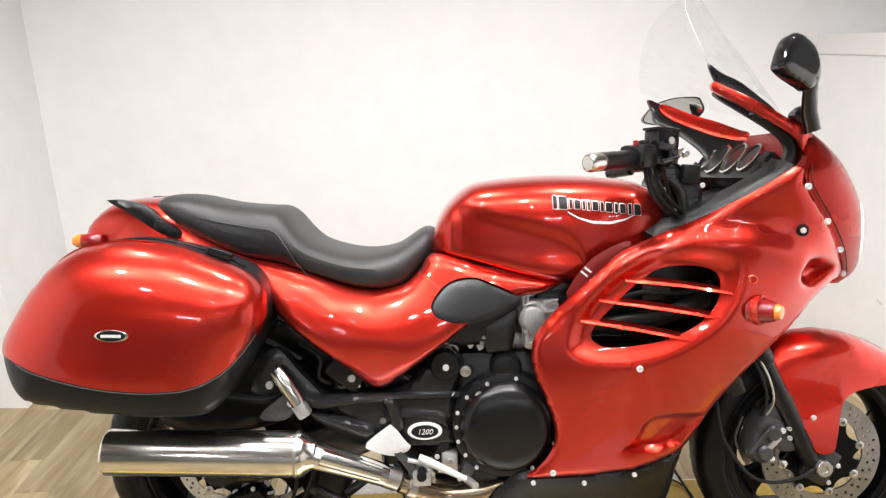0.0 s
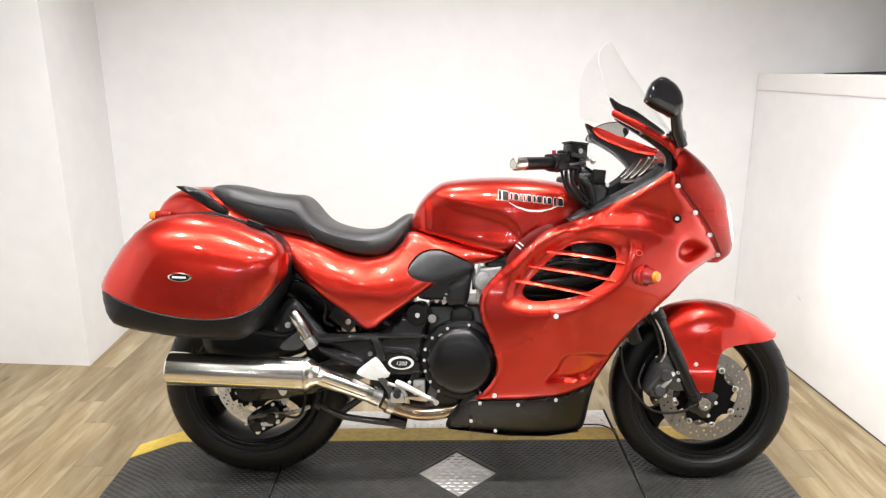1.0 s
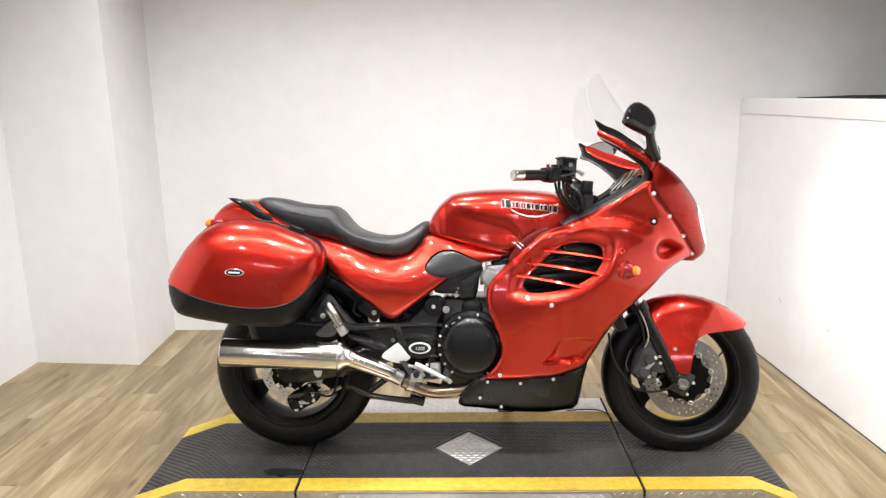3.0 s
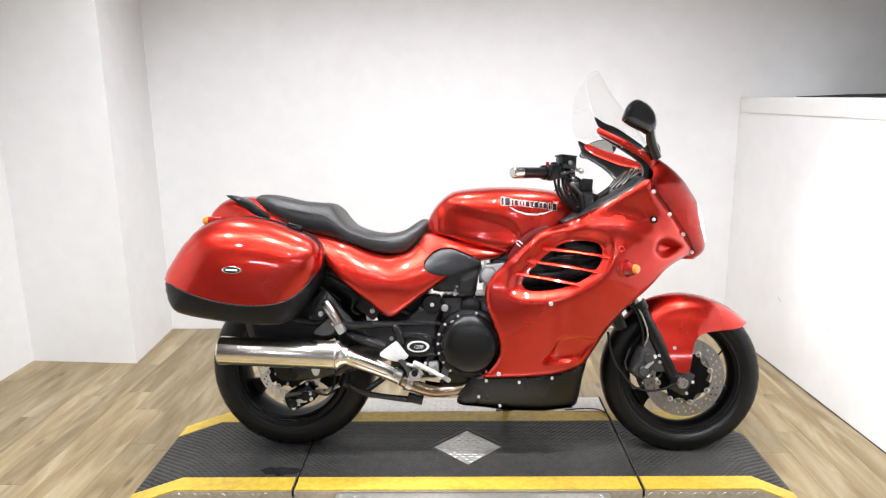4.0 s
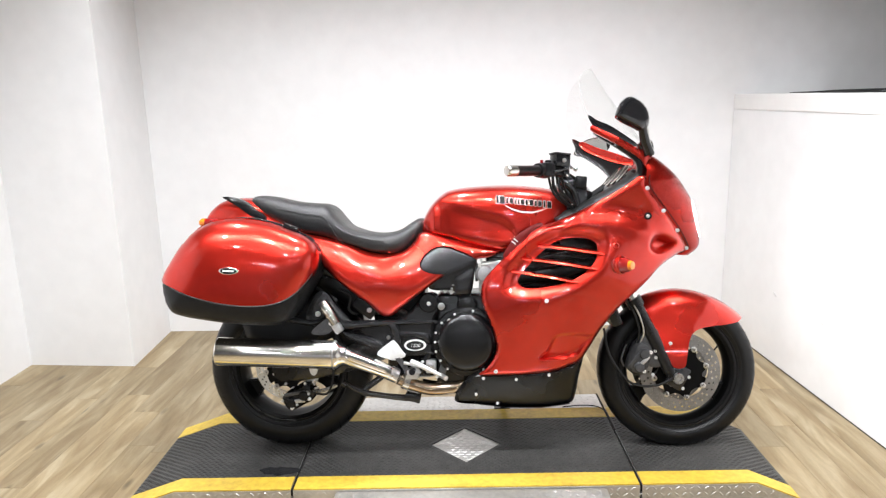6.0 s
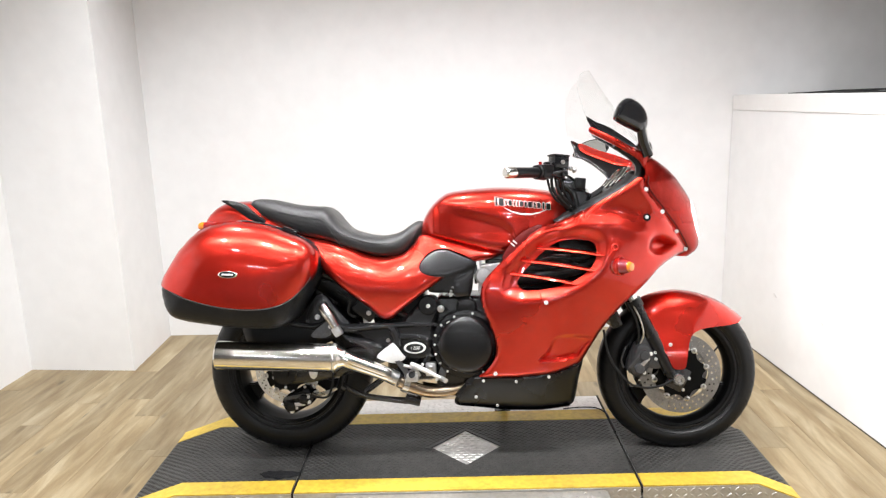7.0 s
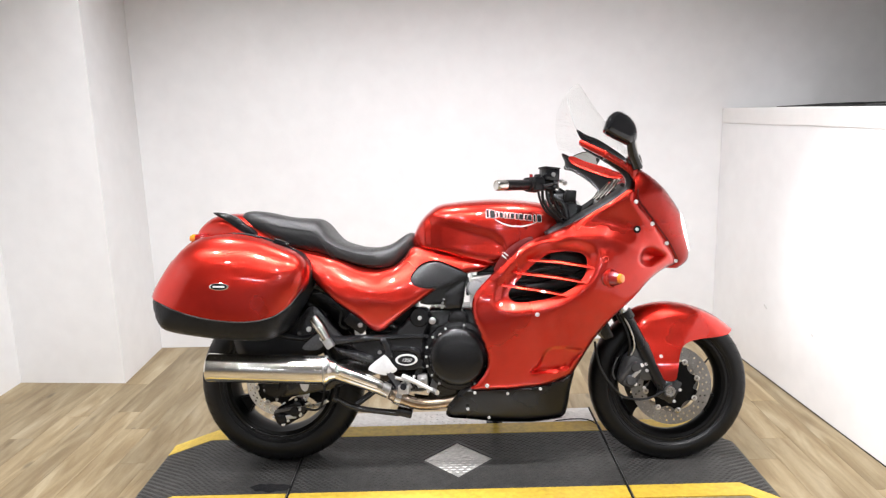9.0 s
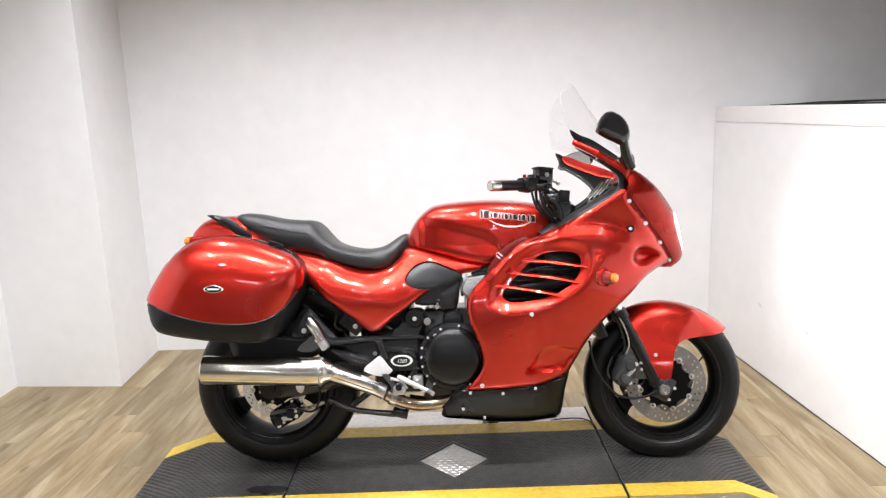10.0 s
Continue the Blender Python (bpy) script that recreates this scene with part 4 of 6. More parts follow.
# turn signal on the flank
sig = part("turn_signal", lathe([(0.044, 0.02), (0.042, -0.002), (0.040, -0.012), (0.036, -0.026), (0.031, -0.036), (0.025, -0.042)], 24, axis="Y"), RED_LENS, bike, "dark red turn signal pod with amber tip")
part("collar", lathe([(0.046, 0.010), (0.050, 0.0), (0.049, -0.007), (0.044, -0.010), (0.041, -0.006)], 28, closed=True), RED, sig)
sig.matrix_basis = pose(0.493, -0.292, 0.714, 0, 0, 44)
part("amber_lens", lathe([(0.0265, -0.038), (0.0265, -0.044), (0.021, -0.052), (0.0004, -0.055)], 20), AMBER, sig, "amber lens")
sig.scale = (0.70, 0.92, 0.68)

# belly pan
belly_y = plate_spline([(-0.10, 0.20, -0.190), (-0.05, 0.30, -0.222), (0.1, 0.30, -0.222), (0.25, 0.31, -0.216), (0.37, 0.36, -0.196), (0.33, 0.19, -0.150), (0.1, 0.185, -0.172)])
for s in (1, -1):
    part("belly_pan", shell([(-0.108, 0.200), (-0.050, 0.300), (0.010, 0.318), (0.100, 0.316), (0.240, 0.322), (0.330, 0.345), (0.376, 0.374), (0.362, 0.290), (0.350, 0.205), (0.328, 0.176), (0.22, 0.166), (0.095, 0.170), (0.0, 0.180)],
                            lambda q: belly_y(q) + 0.012, 0.014, roll=(0.02, 0.03), thick=0.004, side=s), BLACK_PLASTIC, bike, "matt black belly pan")
rows = [[(x, y * w, z + 0.006 * abs(y) / 0.15) for y in (-0.15, -0.08, 0, 0.08, 0.15)] for x, z, w in ((-0.10, 0.190, 1.15), (0.1, 0.166, 1.1), (0.22, 0.163, 1.05), (0.33, 0.174, 0.95))]
bm = skin(rows, closed=False)
bmesh.ops.solidify(bm, geom=bm.faces[:], thickness=0.004)
part("belly_floor", bm, BLACK_PLASTIC, bike)
for x, y, z in ((0.002, -0.215, 0.295), (0.123, -0.212, 0.290), (0.244, -0.206, 0.305), (0.338, -0.190, 0.352), (-0.026, -0.196, 0.231), (0.053, -0.180, 0.194)):
    bolt(bike, BOLT_STEEL, x, y, z, 0.006)

# --- tank
def ease(t):
    t = min(1, max(0, t))
    return t * t * (3 - 2 * t)


def tank_shape(x, y, z):
    """Knee recess: pressed in below a line that falls towards the front."""
    line = np.interp(x, [-0.19, -0.128, -0.008, 0.081, 0.117, 0.137, 0.150], [0.972, 0.964, 0.929, 0.901, 0.872, 0.822, 0.78])
    k = ease((line - z) / 0.045) * ease((x + 0.180) / 0.030) * ease((0.152 - x) / 0.024) * ease((z - 0.775 + 0.1 * min(0, x)) / 0.07)
    return y * (1 - 0.050 * k), z


tank = part("fuel_tank", loft(np.concatenate([np.linspace(-0.222, -0.16, 14), np.linspace(-0.156, 0.33, 104), np.linspace(0.335, 0.385, 8)]),
                              [(-0.226, 0.862), (-0.216, 0.903), (-0.190, 0.948), (-0.147, 0.988), (-0.104, 1.006), (0.003, 1.017), (0.119, 1.018), (0.236, 1.007), (0.294, 0.992), (0.338, 0.968), (0.390, 0.900)],
                              [(-0.226, 0.830), (-0.15, 0.812), (-0.019, 0.778), (0.061, 0.760), (0.14, 0.76), (0.25, 0.80), (0.390, 0.86)],
                              [(-0.226, 0.105), (-0.18, 0.140), (-0.10, 0.168), (0.02, 0.190), (0.15, 0.196), (0.28, 0.180), (0.390, 0.13)], 150, 2.9, 6.0, tank_shape), RED, bike, "glossy red fuel tank with knee recesses")
part("filler_cap", lathe([(0.036, 0.999), (0.036, 1.012), (0.031, 1.016), (0.0004, 1.017)], 28, at=(0.10, 0, 0), axis="Z"), SATIN_BLACK, tank)

# --- seat
seat_top = [(-0.900, 0.950), (-0.894, 0.976), (-0.876, 0.992), (-0.818, 0.990), (-0.723, 0.969), (-0.640, 0.960), (-0.602, 0.957), (-0.575, 0.938), (-0.548, 0.902), (-0.510, 0.868), (-0.440, 0.845), (-0.375, 0.839), (-0.314, 0.851), (-0.268, 0.880), (-0.240, 0.894), (-0.215, 0.886), (-0.203, 0.852)]
seat_low = [(-0.900, 0.945), (-0.865, 0.925), (-0.763, 0.865), (-0.672, 0.826), (-0.580, 0.806), (-0.500, 0.783), (-0.420, 0.757), (-0.354, 0.746), (-0.294, 0.752), (-0.255, 0.782), (-0.218, 0.822), (-0.203, 0.84)]
saddle = part("seat", loft(np.concatenate([np.linspace(-0.899, -0.86, 8), np.linspace(-0.85, -0.25, 62), np.linspace(-0.245, -0.2035, 9)]), seat_top, seat_low,
                           [(-0.900, 0.085), (-0.87, 0.118), (-0.80, 0.140), (-0.62, 0.158), (-0.50, 0.170), (-0.38, 0.172), (-0.30, 0.150), (-0.24, 0.115), (-0.203, 0.07)], 40, 3.0, 3.4), VINYL, bike, "black vinyl two-level seat")
welt = [(x, -w, z) for x, w, z in ((-0.86, 0.118, 0.958), (-0.76, 0.146, 0.935), (-0.66, 0.157, 0.915), (-0.60, 0.163, 0.905), (-0.57, 0.170, 0.870), (-0.545, 0.172, 0.83), (-0.52, 0.172, 0.80))]
part("seat_seam", tube(welt, 0.0016, 6, 6), VINYL, saddle)

# --- tail and side panels
tail_y = plate_spline([(-1.05, 0.89, -0.095), (-0.98, 0.93, -0.125), (-0.90, 0.88, -0.150), (-0.86, 0.93, -0.135), (-0.70, 0.83, -0.162), (-0.58, 0.815, -0.164), (-0.54, 0.77, -0.200), (-0.45, 0.765, -0.168), (-0.455, 0.715, -0.214), (-0.42, 0.65, -0.222), (-0.36, 0.53, -0.184),
                       (-0.36, 0.75, -0.164), (-0.36, 0.675, -0.222), (-0.33, 0.63, -0.226), (-0.22, 0.70, -0.216), (-0.26, 0.76, -0.178), (-0.21, 0.82, -0.162), (-0.02, 0.735, -0.190), (0.08, 0.765, -0.178), (-0.1, 0.80, -0.180)])
SIDE = [(-1.060, 0.872), (-1.058, 0.905), (-1.025, 0.945), (-0.975, 0.962), (-0.905, 0.962), (-0.850, 0.938), (-0.763, 0.886), (-0.672, 0.842), (-0.580, 0.822), (-0.500, 0.797), (-0.420, 0.770), (-0.354, 0.760), (-0.296, 0.768), (-0.255, 0.802), (-0.220, 0.840),
        (-0.112, 0.810), (-0.019, 0.787), (0.061, 0.772), (0.100, 0.772), (0.040, 0.744), (-0.021, 0.733), (-0.115, 0.692), (-0.210, 0.626), (-0.302, 0.555), (-0.334, 0.528), (-0.361, 0.520), (-0.388, 0.532), (-0.430, 0.576), (-0.504, 0.636), (-0.581, 0.706), (-0.630, 0.765), (-0.72, 0.815), (-0.90, 0.855)]
POCKET = [(-0.229, 0.726), (-0.193, 0.772), (-0.140, 0.787), (-0.088, 0.772), (-0.023, 0.730), (-0.129, 0.684), (-0.208, 0.694)]
for s in (1, -1):
    side_panel = part("side_panel", shell(SIDE, tail_y, 0.0085 if s > 0 else 0.02, [POCKET], (0.020, 0.034), 0.004, side=s, n=6), RED, bike, "glossy red side and tail panel")
    inner = [(-0.126 + (x + 0.126) * 1.04, 0.7325 + (z - 0.7325) * 1.06) for x, z in POCKET]
    part("panel_insert", shell(inner, lambda q: tail_y(q) + 0.006, 0.012, roll=(0.004, 0.02), thick=0.005, side=s), INSERT, side_panel, "black plastic insert")
part("tail_cowl", loft(np.linspace(-1.074, -0.84, 24), [(-1.076, 0.915), (-1.062, 0.938), (-1.025, 0.970), (-0.98, 0.984), (-0.90, 0.986), (-0.83, 0.968)], [(-1.076, 0.880), (-1.05, 0.862), (-0.9, 0.86), (-0.83, 0.86)],
                       [(-1.076, 0.085), (-1.05, 0.108), (-0.98, 0.128), (-0.9, 0.134), (-0.83, 0.128)], 36, 2.6, 4), RED, bike, "glossy red tail cowl")
for s in (-1, 1):
    part("grab_rail", shell([(-0.990, 0.986), (-0.950, 0.984), (-0.905, 0.970), (-0.868, 0.945), (-0.842, 0.918), (-0.848, 0.904), (-0.880, 0.912), (-0.930, 0.948), (-0.970, 0.972)], -0.150, 0.012, roll=(0.006, 0.008), back=-0.118, side=-s), BLACK_PLASTIC, bike, "black grab rail beside the seat")
part("rail_bracket", shell([(-0.872, 0.938), (-0.846, 0.928), (-0.818, 0.905), (-0.826, 0.894), (-0.852, 0.902), (-0.878, 0.915)], -0.160, 0.010, roll=(0.004, 0.006), back=-0.120, n=3), BLACK_PLASTIC, bike, "black grab rail bracket")
tl = part("rear_signal", lathe([(0.0160, 0.005), (0.018, 0.02), (0.0175, 0.05), (0.015, 0.055)], 20, axis="X", at=(-1.072, -0.118, 0.889)), RED_LENS, bike, "red rear signal pod with amber end")
part("amber_lens", lathe([(0.0004, -0.020), (0.010, -0.017), (0.0165, -0.007), (0.0170, 0.006)], 20, axis="X", at=(-1.072, -0.118, 0.889)), AMBER, tl)
part("tail_light", loft(np.linspace(-1.088, -1.06, 5), [(-1.09, 0.905), (-1.06, 0.918)], [(-1.09, 0.872), (-1.06, 0.866)], [(-1.09, 0.07), (-1.06, 0.098)], 28, 3, 3), RED_LENS, bike, "red tail light")

# --- pannier
PAN = [(-1.138, 0.690), (-1.098, 0.766), (-1.044, 0.840), (-0.988, 0.882), (-0.922, 0.900), (-0.846, 0.901), (-0.766, 0.886), (-0.685, 0.857), (-0.618, 0.828), (-0.585, 0.790), (-0.580, 0.742), (-0.592, 0.700), (-0.626, 0.640), (-0.652, 0.598),
       (-0.680, 0.550), (-0.717, 0.524), (-0.789, 0.520), (-0.909, 0.528), (-1.058, 0.550), (-1.106, 0.568), (-1.133, 0.618)]
pan_loop = curve(PAN, 6, True)


def pan_y(q, inset=0.0):
    d = edge_distance(q, [pan_loop])
    d = np.where(inside(q, pan_loop), d, 0)
    s = np.clip(1 - d / 0.15, 0, 1)
    bulge = np.clip(1 - s ** 2.6, 0, 1) ** (1 / 2.2)
    fall = 0.10 * np.clip((q[:, 1] - 0.70) / 0.20, 0, 1) ** 2 + 0.035 * np.clip((-0.85 - q[:, 0]) / 0.28, 0, 1) ** 2
    return -0.355 - 0.080 * bulge + fall * 0.45 + inset


split = [(-1.138, 0.690), (-1.072, 0.657), (-0.997, 0.627), (-0.904, 0.604), (-0.809, 0.594), (-0.725, 0.599), (-0.670, 0.619), (-0.628, 0.654), (-0.594, 0.700)]
lid_line = [p for p in PAN[1:12]]
pan = part("pannier", shell(split + PAN[12:],
                            lambda q: pan_y(q, 0.006), 0.012, back=-0.17, n=5), BASE_PLASTIC, bike, "hard pannier with black lower shell and red lid")
part("lid", shell([(-1.138, 0.694)] + lid_line + [(x, z + 0.004) for x, z in split[::-1][1:-1]], pan_y, 0.011, back=-0.325, n=5), RED, pan, "glossy red pannier lid")
# grey line drawn for the highlight along the lid's lower edge
part("lid_highlight", tube([(x, float(pan_y(np.array([[x, z + 0.001]]))[0]) - 0.001, z + 0.001) for x, z in split], 0.0014, 6), CALIPER, pan, "thin grey line standing in for the highlight on the lid's edge")
case_line = [(-0.865 + (x + 0.865) * 0.965, 0.715 + (z - 0.715) * 0.955) for x, z in PAN]
part("case_back", shell(case_line, -0.322, 0.014, roll=(0.008, 0.012), back=-0.165, n=5), BASE_PLASTIC, pan, "black inner half of the pannier")
part("hinge_strip", tube([(-0.92, -0.285, 0.897), (-0.846, -0.283, 0.902), (-0.766, -0.283, 0.888), (-0.685, -0.285, 0.860), (-0.630, -0.290, 0.834)], 0.0035, 8), BLACK_PLASTIC, pan)
part("latch", moved(box(-0.028, 0.028, -0.014, 0.014, -0.008, 0.010, 0.004), pose(-0.682, -0.302, 0.864, 0, 20, 0)), GLOSS_BLACK, pan)
bx, bz = -0.867, 0.719
by = float(pan_y(np.array([[bx, bz]]))[0])
badge = part("badge", moved(lathe([(1.0, 0.003), (1.0, -0.0015), (0.9, -0.003), (0.0004, -0.003)], 36), pose(bx, by, bz, -3, 2, 0) @ Matrix.Diagonal((0.034, 1, 0.0125, 1))), CHROME, pan, "oval chrome badge, dark centre")
part("badge_field", moved(lathe([(0.84, 0), (0.84, -0.0042), (0.0004, -0.0044)], 36), pose(bx, by, bz, -3, 2, 0) @ Matrix.Diagonal((0.034, 1, 0.0125, 1))), BADGE_BLACK, badge)
part("badge_bar", moved(box(-0.020, 0.020, -0.0052, -0.0040, -0.003, 0.003), pose(bx, by, bz, -3, 2, 0)), ALLOY_WHITE, badge)
part("stud", moved(box(-0.010, 0.010, -0.012, 0.012, -0.010, 0.012, 0.004), pose(-1.056, -0.30, 0.552)), BLACK_PLASTIC, pan)
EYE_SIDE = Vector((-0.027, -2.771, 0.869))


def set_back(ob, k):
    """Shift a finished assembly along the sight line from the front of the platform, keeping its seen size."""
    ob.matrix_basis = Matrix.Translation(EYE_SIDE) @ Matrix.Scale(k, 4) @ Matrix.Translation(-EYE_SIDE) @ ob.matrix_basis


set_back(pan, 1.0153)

# --- exhaust
can = part("muffler", moved(lathe([(0.030, 0.006), (0.043, 0.004), (0.0510, 0.0), (0.0525, 0.002), (0.0528, 0.006), (0.0528, 0.444), (0.0520, 0.448), (0.046, 0.456), (0.036, 0.470), (0.034, 0.478)], 56, axis="X"), pose(-0.982, -0.245, 0.409, 0, 2.2, 0)), CHROME, bike, "polished steel muffler")
part("end_ring", moved(lathe([(0.0534, 0.434), (0.0541, 0.437), (0.0534, 0.440)], 56, axis="X", closed=True), pose(-0.982, -0.245, 0.409, 0, 2.2, 0)), STEEL, can)
part("link_pipe", tube([(-0.512, -0.243, 0.388), (-0.468, -0.235, 0.370), (-0.40, -0.215, 0.340), (-0.335, -0.198, 0.309)], [0.032, 0.030, 0.029, 0.026], 28), CHROME, can, "polished link pipe")
part("heat_shield", tube([(-0.492, -0.262, 0.392), (-0.36, -0.228, 0.332)], [0.020, 0.018], 20), CHROME, can, "polished heat shield along the link pipe")
part("pipe_clamp", tube([(-0.350, -0.202, 0.316), (-0.322, -0.194, 0.301)], 0.0275, 24), STEEL, can)
part("pipe_clamp", tube([(-0.300, -0.183, 0.281), (-0.280, -0.178, 0.272)], 0.029, 24), STEEL, can)
part("down_pipe", tube([(-0.315, -0.187, 0.290), (-0.27, -0.175, 0.266), (-0.20, -0.160, 0.243), (-0.12, -0.150, 0.245), (-0.05, -0.135, 0.262)], 0.023, 20), PIPE_STEEL, bike, "heat-stained exhaust pipe")
part("down_pipe", tube([(-0.24, -0.08, 0.24), (-0.15, -0.06, 0.225), (-0.02, -0.05, 0.24)], 0.026, 16), PIPE_STEEL, bike)
part("muffler_bracket", shell([(-0.64, 0.470), (-0.585, 0.520), (-0.555, 0.530), (-0.540, 0.505), (-0.555, 0.485), (-0.585, 0.462)], -0.215, 0.012, roll=(0.003, 0.004), back=-0.205), CALIPER, bike, "grey alloy muffler hanger")
bolt(bike, BOLT_STEEL, -0.563, -0.216, 0.505, 0.009)

# --- frame plate, pivot and rear set
plate_y = plate_spline([(-0.52, 0.50, -0.150), (-0.30, 0.50, -0.168), (-0.19, 0.60, -0.165), (-0.18, 0.40, -0.170), (-0.34, 0.40, -0.165)])
frame_plate = part("frame_plate", shell([(-0.345, 0.372), (-0.300, 0.365), (-0.190, 0.372), (-0.180, 0.400), (-0.178, 0.500), (-0.160, 0.545), (-0.158, 0.585), (-0.180, 0.606), (-0.212, 0.604), (-0.240, 0.580), (-0.290, 0.530), (-0.335, 0.508), (-0.420, 0.502), (-0.520, 0.502), (-0.560, 0.530), (-0.575, 0.515), (-0.540, 0.480), (-0.480, 0.455), (-0.400, 0.418)],
                                        plate_y, 0.012, roll=(0.014, 0.014), back=-0.10, n=4), SATIN_BLACK, bike, "satin black frame plate")
for name, line, face in (("top_beam", [(-0.556, 0.515), (-0.525, 0.511), (-0.496, 0.505), (-0.401, 0.508), (-0.293, 0.510), (-0.179, 0.507), (-0.175, 0.494), (-0.294, 0.490), (-0.402, 0.483), (-0.497, 0.473), (-0.531, 0.478), (-0.553, 0.495)], -0.184),
                         ("lower_arm", [(-0.532, 0.473), (-0.505, 0.464), (-0.445, 0.449), (-0.378, 0.428), (-0.367, 0.411), (-0.386, 0.394), (-0.446, 0.410), (-0.513, 0.440)], -0.178),
                         ("strut", [(-0.358, 0.497), (-0.321, 0.500), (-0.313, 0.479), (-0.302, 0.448), (-0.307, 0.416), (-0.337, 0.416), (-0.338, 0.452)], -0.188),
                         ("lower_rail", [(-0.335, 0.461), (-0.295, 0.465), (-0.227, 0.463), (-0.198, 0.450), (-0.192, 0.416), (-0.208, 0.419), (-0.235, 0.440), (-0.295, 0.443), (-0.330, 0.437)], -0.182)):
    part(name, shell(line, face, 0.007, roll=(0.013, 0.013), back=-0.150, n=3), SATIN_BLACK, frame_plate)
part("pivot_boss", moved(lathe([(0.037, 0.02), (0.037, -0.012), (0.033, -0.018), (0.012, -0.019), (0.0004, -0.019)], 32), Matrix.Translation((-0.200, -0.165, 0.574))), ENGINE_BLACK, frame_plate)
bolt(bike, BOLT_STEEL, -0.199, -0.186, 0.572, 0.008)
bolt(bike, STEEL, -0.352, -0.186, 0.446, 0.008)
oval = pose(-0.253, -0.176, 0.414, 0, 0, 0)
ov = part("engine_badge", moved(lathe([(1.0, 0.004), (1.0, -0.002), (0.95, -0.004), (0.0004, -0.004)], 44), oval @ Matrix.Diagonal((0.042, 1, 0.0215, 1))), BADGE_WHITE, bike, "white oval badge with black centre reading 1200")
part("badge_field", moved(lathe([(0.78, 0), (0.78, -0.0046), (0.0004, -0.0048)], 44), oval @ Matrix.Diagonal((0.042, 1, 0.0205, 1))), BADGE_BLACK, ov)
writing("badge_number", "1200", 0.0185, oval @ pose(0, -0.0052, -0.001, 90), BADGE_WHITE, ov, shear=0.25)
part("heel_guard", shell([(-0.393, 0.392), (-0.348, 0.428), (-0.330, 0.434), (-0.300, 0.395), (-0.287, 0.378), (-0.318, 0.362), (-0.345, 0.362), (-0.390, 0.378)], -0.196, 0.012, roll=(0.004, 0.005), back=-0.186, n=4), ALLOY_WHITE, bike, "satin alloy heel guard")
part("heel_bracket", shell([(-0.330, 0.370), (-0.300, 0.330), (-0.285, 0.300), (-0.270, 0.302), (-0.280, 0.335), (-0.312, 0.372)], -0.195, 0.012, back=-0.185, n=3), CALIPER, bike)
peg = part("foot_peg", tube([(-0.262, -0.18, 0.315), (-0.262, -0.232, 0.324)], 0.012, 14), BLACK_PLASTIC, bike, "black rubber foot peg")
part("peg_mount", moved(box(-0.022, 0.022, -0.03, 0.02, -0.018, 0.014, 0.005), pose(-0.262, -0.185, 0.310)), ALLOY, peg)
part("brake_pedal", tube([(-0.268, -0.200, 0.358), (-0.243, -0.205, 0.348), (-0.188, -0.210, 0.322), (-0.148, -0.215, 0.304)], [0.009, 0.0105, 0.008, 0.006], 12), ALLOY_WHITE, bike, "satin alloy brake pedal")
part("pedal_tip", tube([(-0.158, -0.205, 0.306), (-0.136, -0.240, 0.302)], 0.009, 12), ALLOY, bike)
part("master_cylinder", tube([(-0.240, -0.150, 0.305), (-0.200, -0.150, 0.385)], 0.016, 14), ENGINE_BLACK, bike)
spring = [(-0.305 + 0.06 * t + 0.007 * math.cos(9 * 2 * math.pi * t), -0.172 + 0.007 * math.sin(9 * 2 * math.pi * t), 0.300 + 0.045 * t) for t in np.linspace(0, 1, 73)]
part("return_spring", tube(spring, 0.0018, 6, 1), STEEL, bike)
part("brake_switch", tube([(-0.325, -0.165, 0.335), (-0.300, -0.175, 0.300)], 0.011, 12), BLACK_PLASTIC, bike)
part("linkage", tube([(-0.295, -0.198, 0.352), (-0.255, -0.200, 0.340), (-0.235, -0.195, 0.312)], 0.006, 10), ALLOY, bike)
part("mount_lug", moved(box(-0.020, 0.020, -0.02, 0.02, -0.026, 0.026, 0.006), pose(-0.195, -0.150, 0.330)), ALLOY, bike)
part("mount_lug", moved(box(-0.014, 0.014, -0.02, 0.02, -0.018, 0.018, 0.005), pose(-0.150, -0.160, 0.318, 0, 20, 0)), CALIPER, bike)
bolt(bike, STEEL, -0.194, -0.172, 0.335, 0.009)
for x, z in ((-0.335, 0.330), (-0.225, 0.352), (-0.172, 0.295)):
    bolt(bike, BOLT_STEEL, x, -0.182, z, 0.006)
# pillion peg hanger
part("pillion_peg", tube([(-0.596, -0.205, 0.583), (-0.572, -0.210, 0.548), (-0.545, -0.214, 0.502)], [0.017, 0.021, 0.018], 16), CHROME, bike, "folded bright pillion foot peg")
part("peg_knuckle", moved(box(-0.016, 0.016, -0.018, 0.014, -0.020, 0.020, 0.006), pose(-0.540, -0.206, 0.487, 0, -32, 0)), ALLOY, bike)
part("pillion_hanger", shell([(-0.67, 0.52), (-0.64, 0.60), (-0.60, 0.62), (-0.55, 0.56), (-0.50, 0.50), (-0.54, 0.475), (-0.60, 0.49), (-0.65, 0.485)], -0.165, 0.014, roll=(0.006, 0.008), back=-0.13, n=4), SATIN_BLACK, bike)
bolt(bike, BOLT_STEEL, -0.622, -0.168, 0.535, 0.010, h=0.008)
part("relay_box", moved(box(-0.045, 0.045, -0.02, 0.02, -0.038, 0.038, 0.008), pose(-0.435, -0.150, 0.565, 0, 38, 0)), BLACK_PLASTIC, bike)
bolt(bike, STEEL, -0.425, -0.172, 0.548, 0.010)
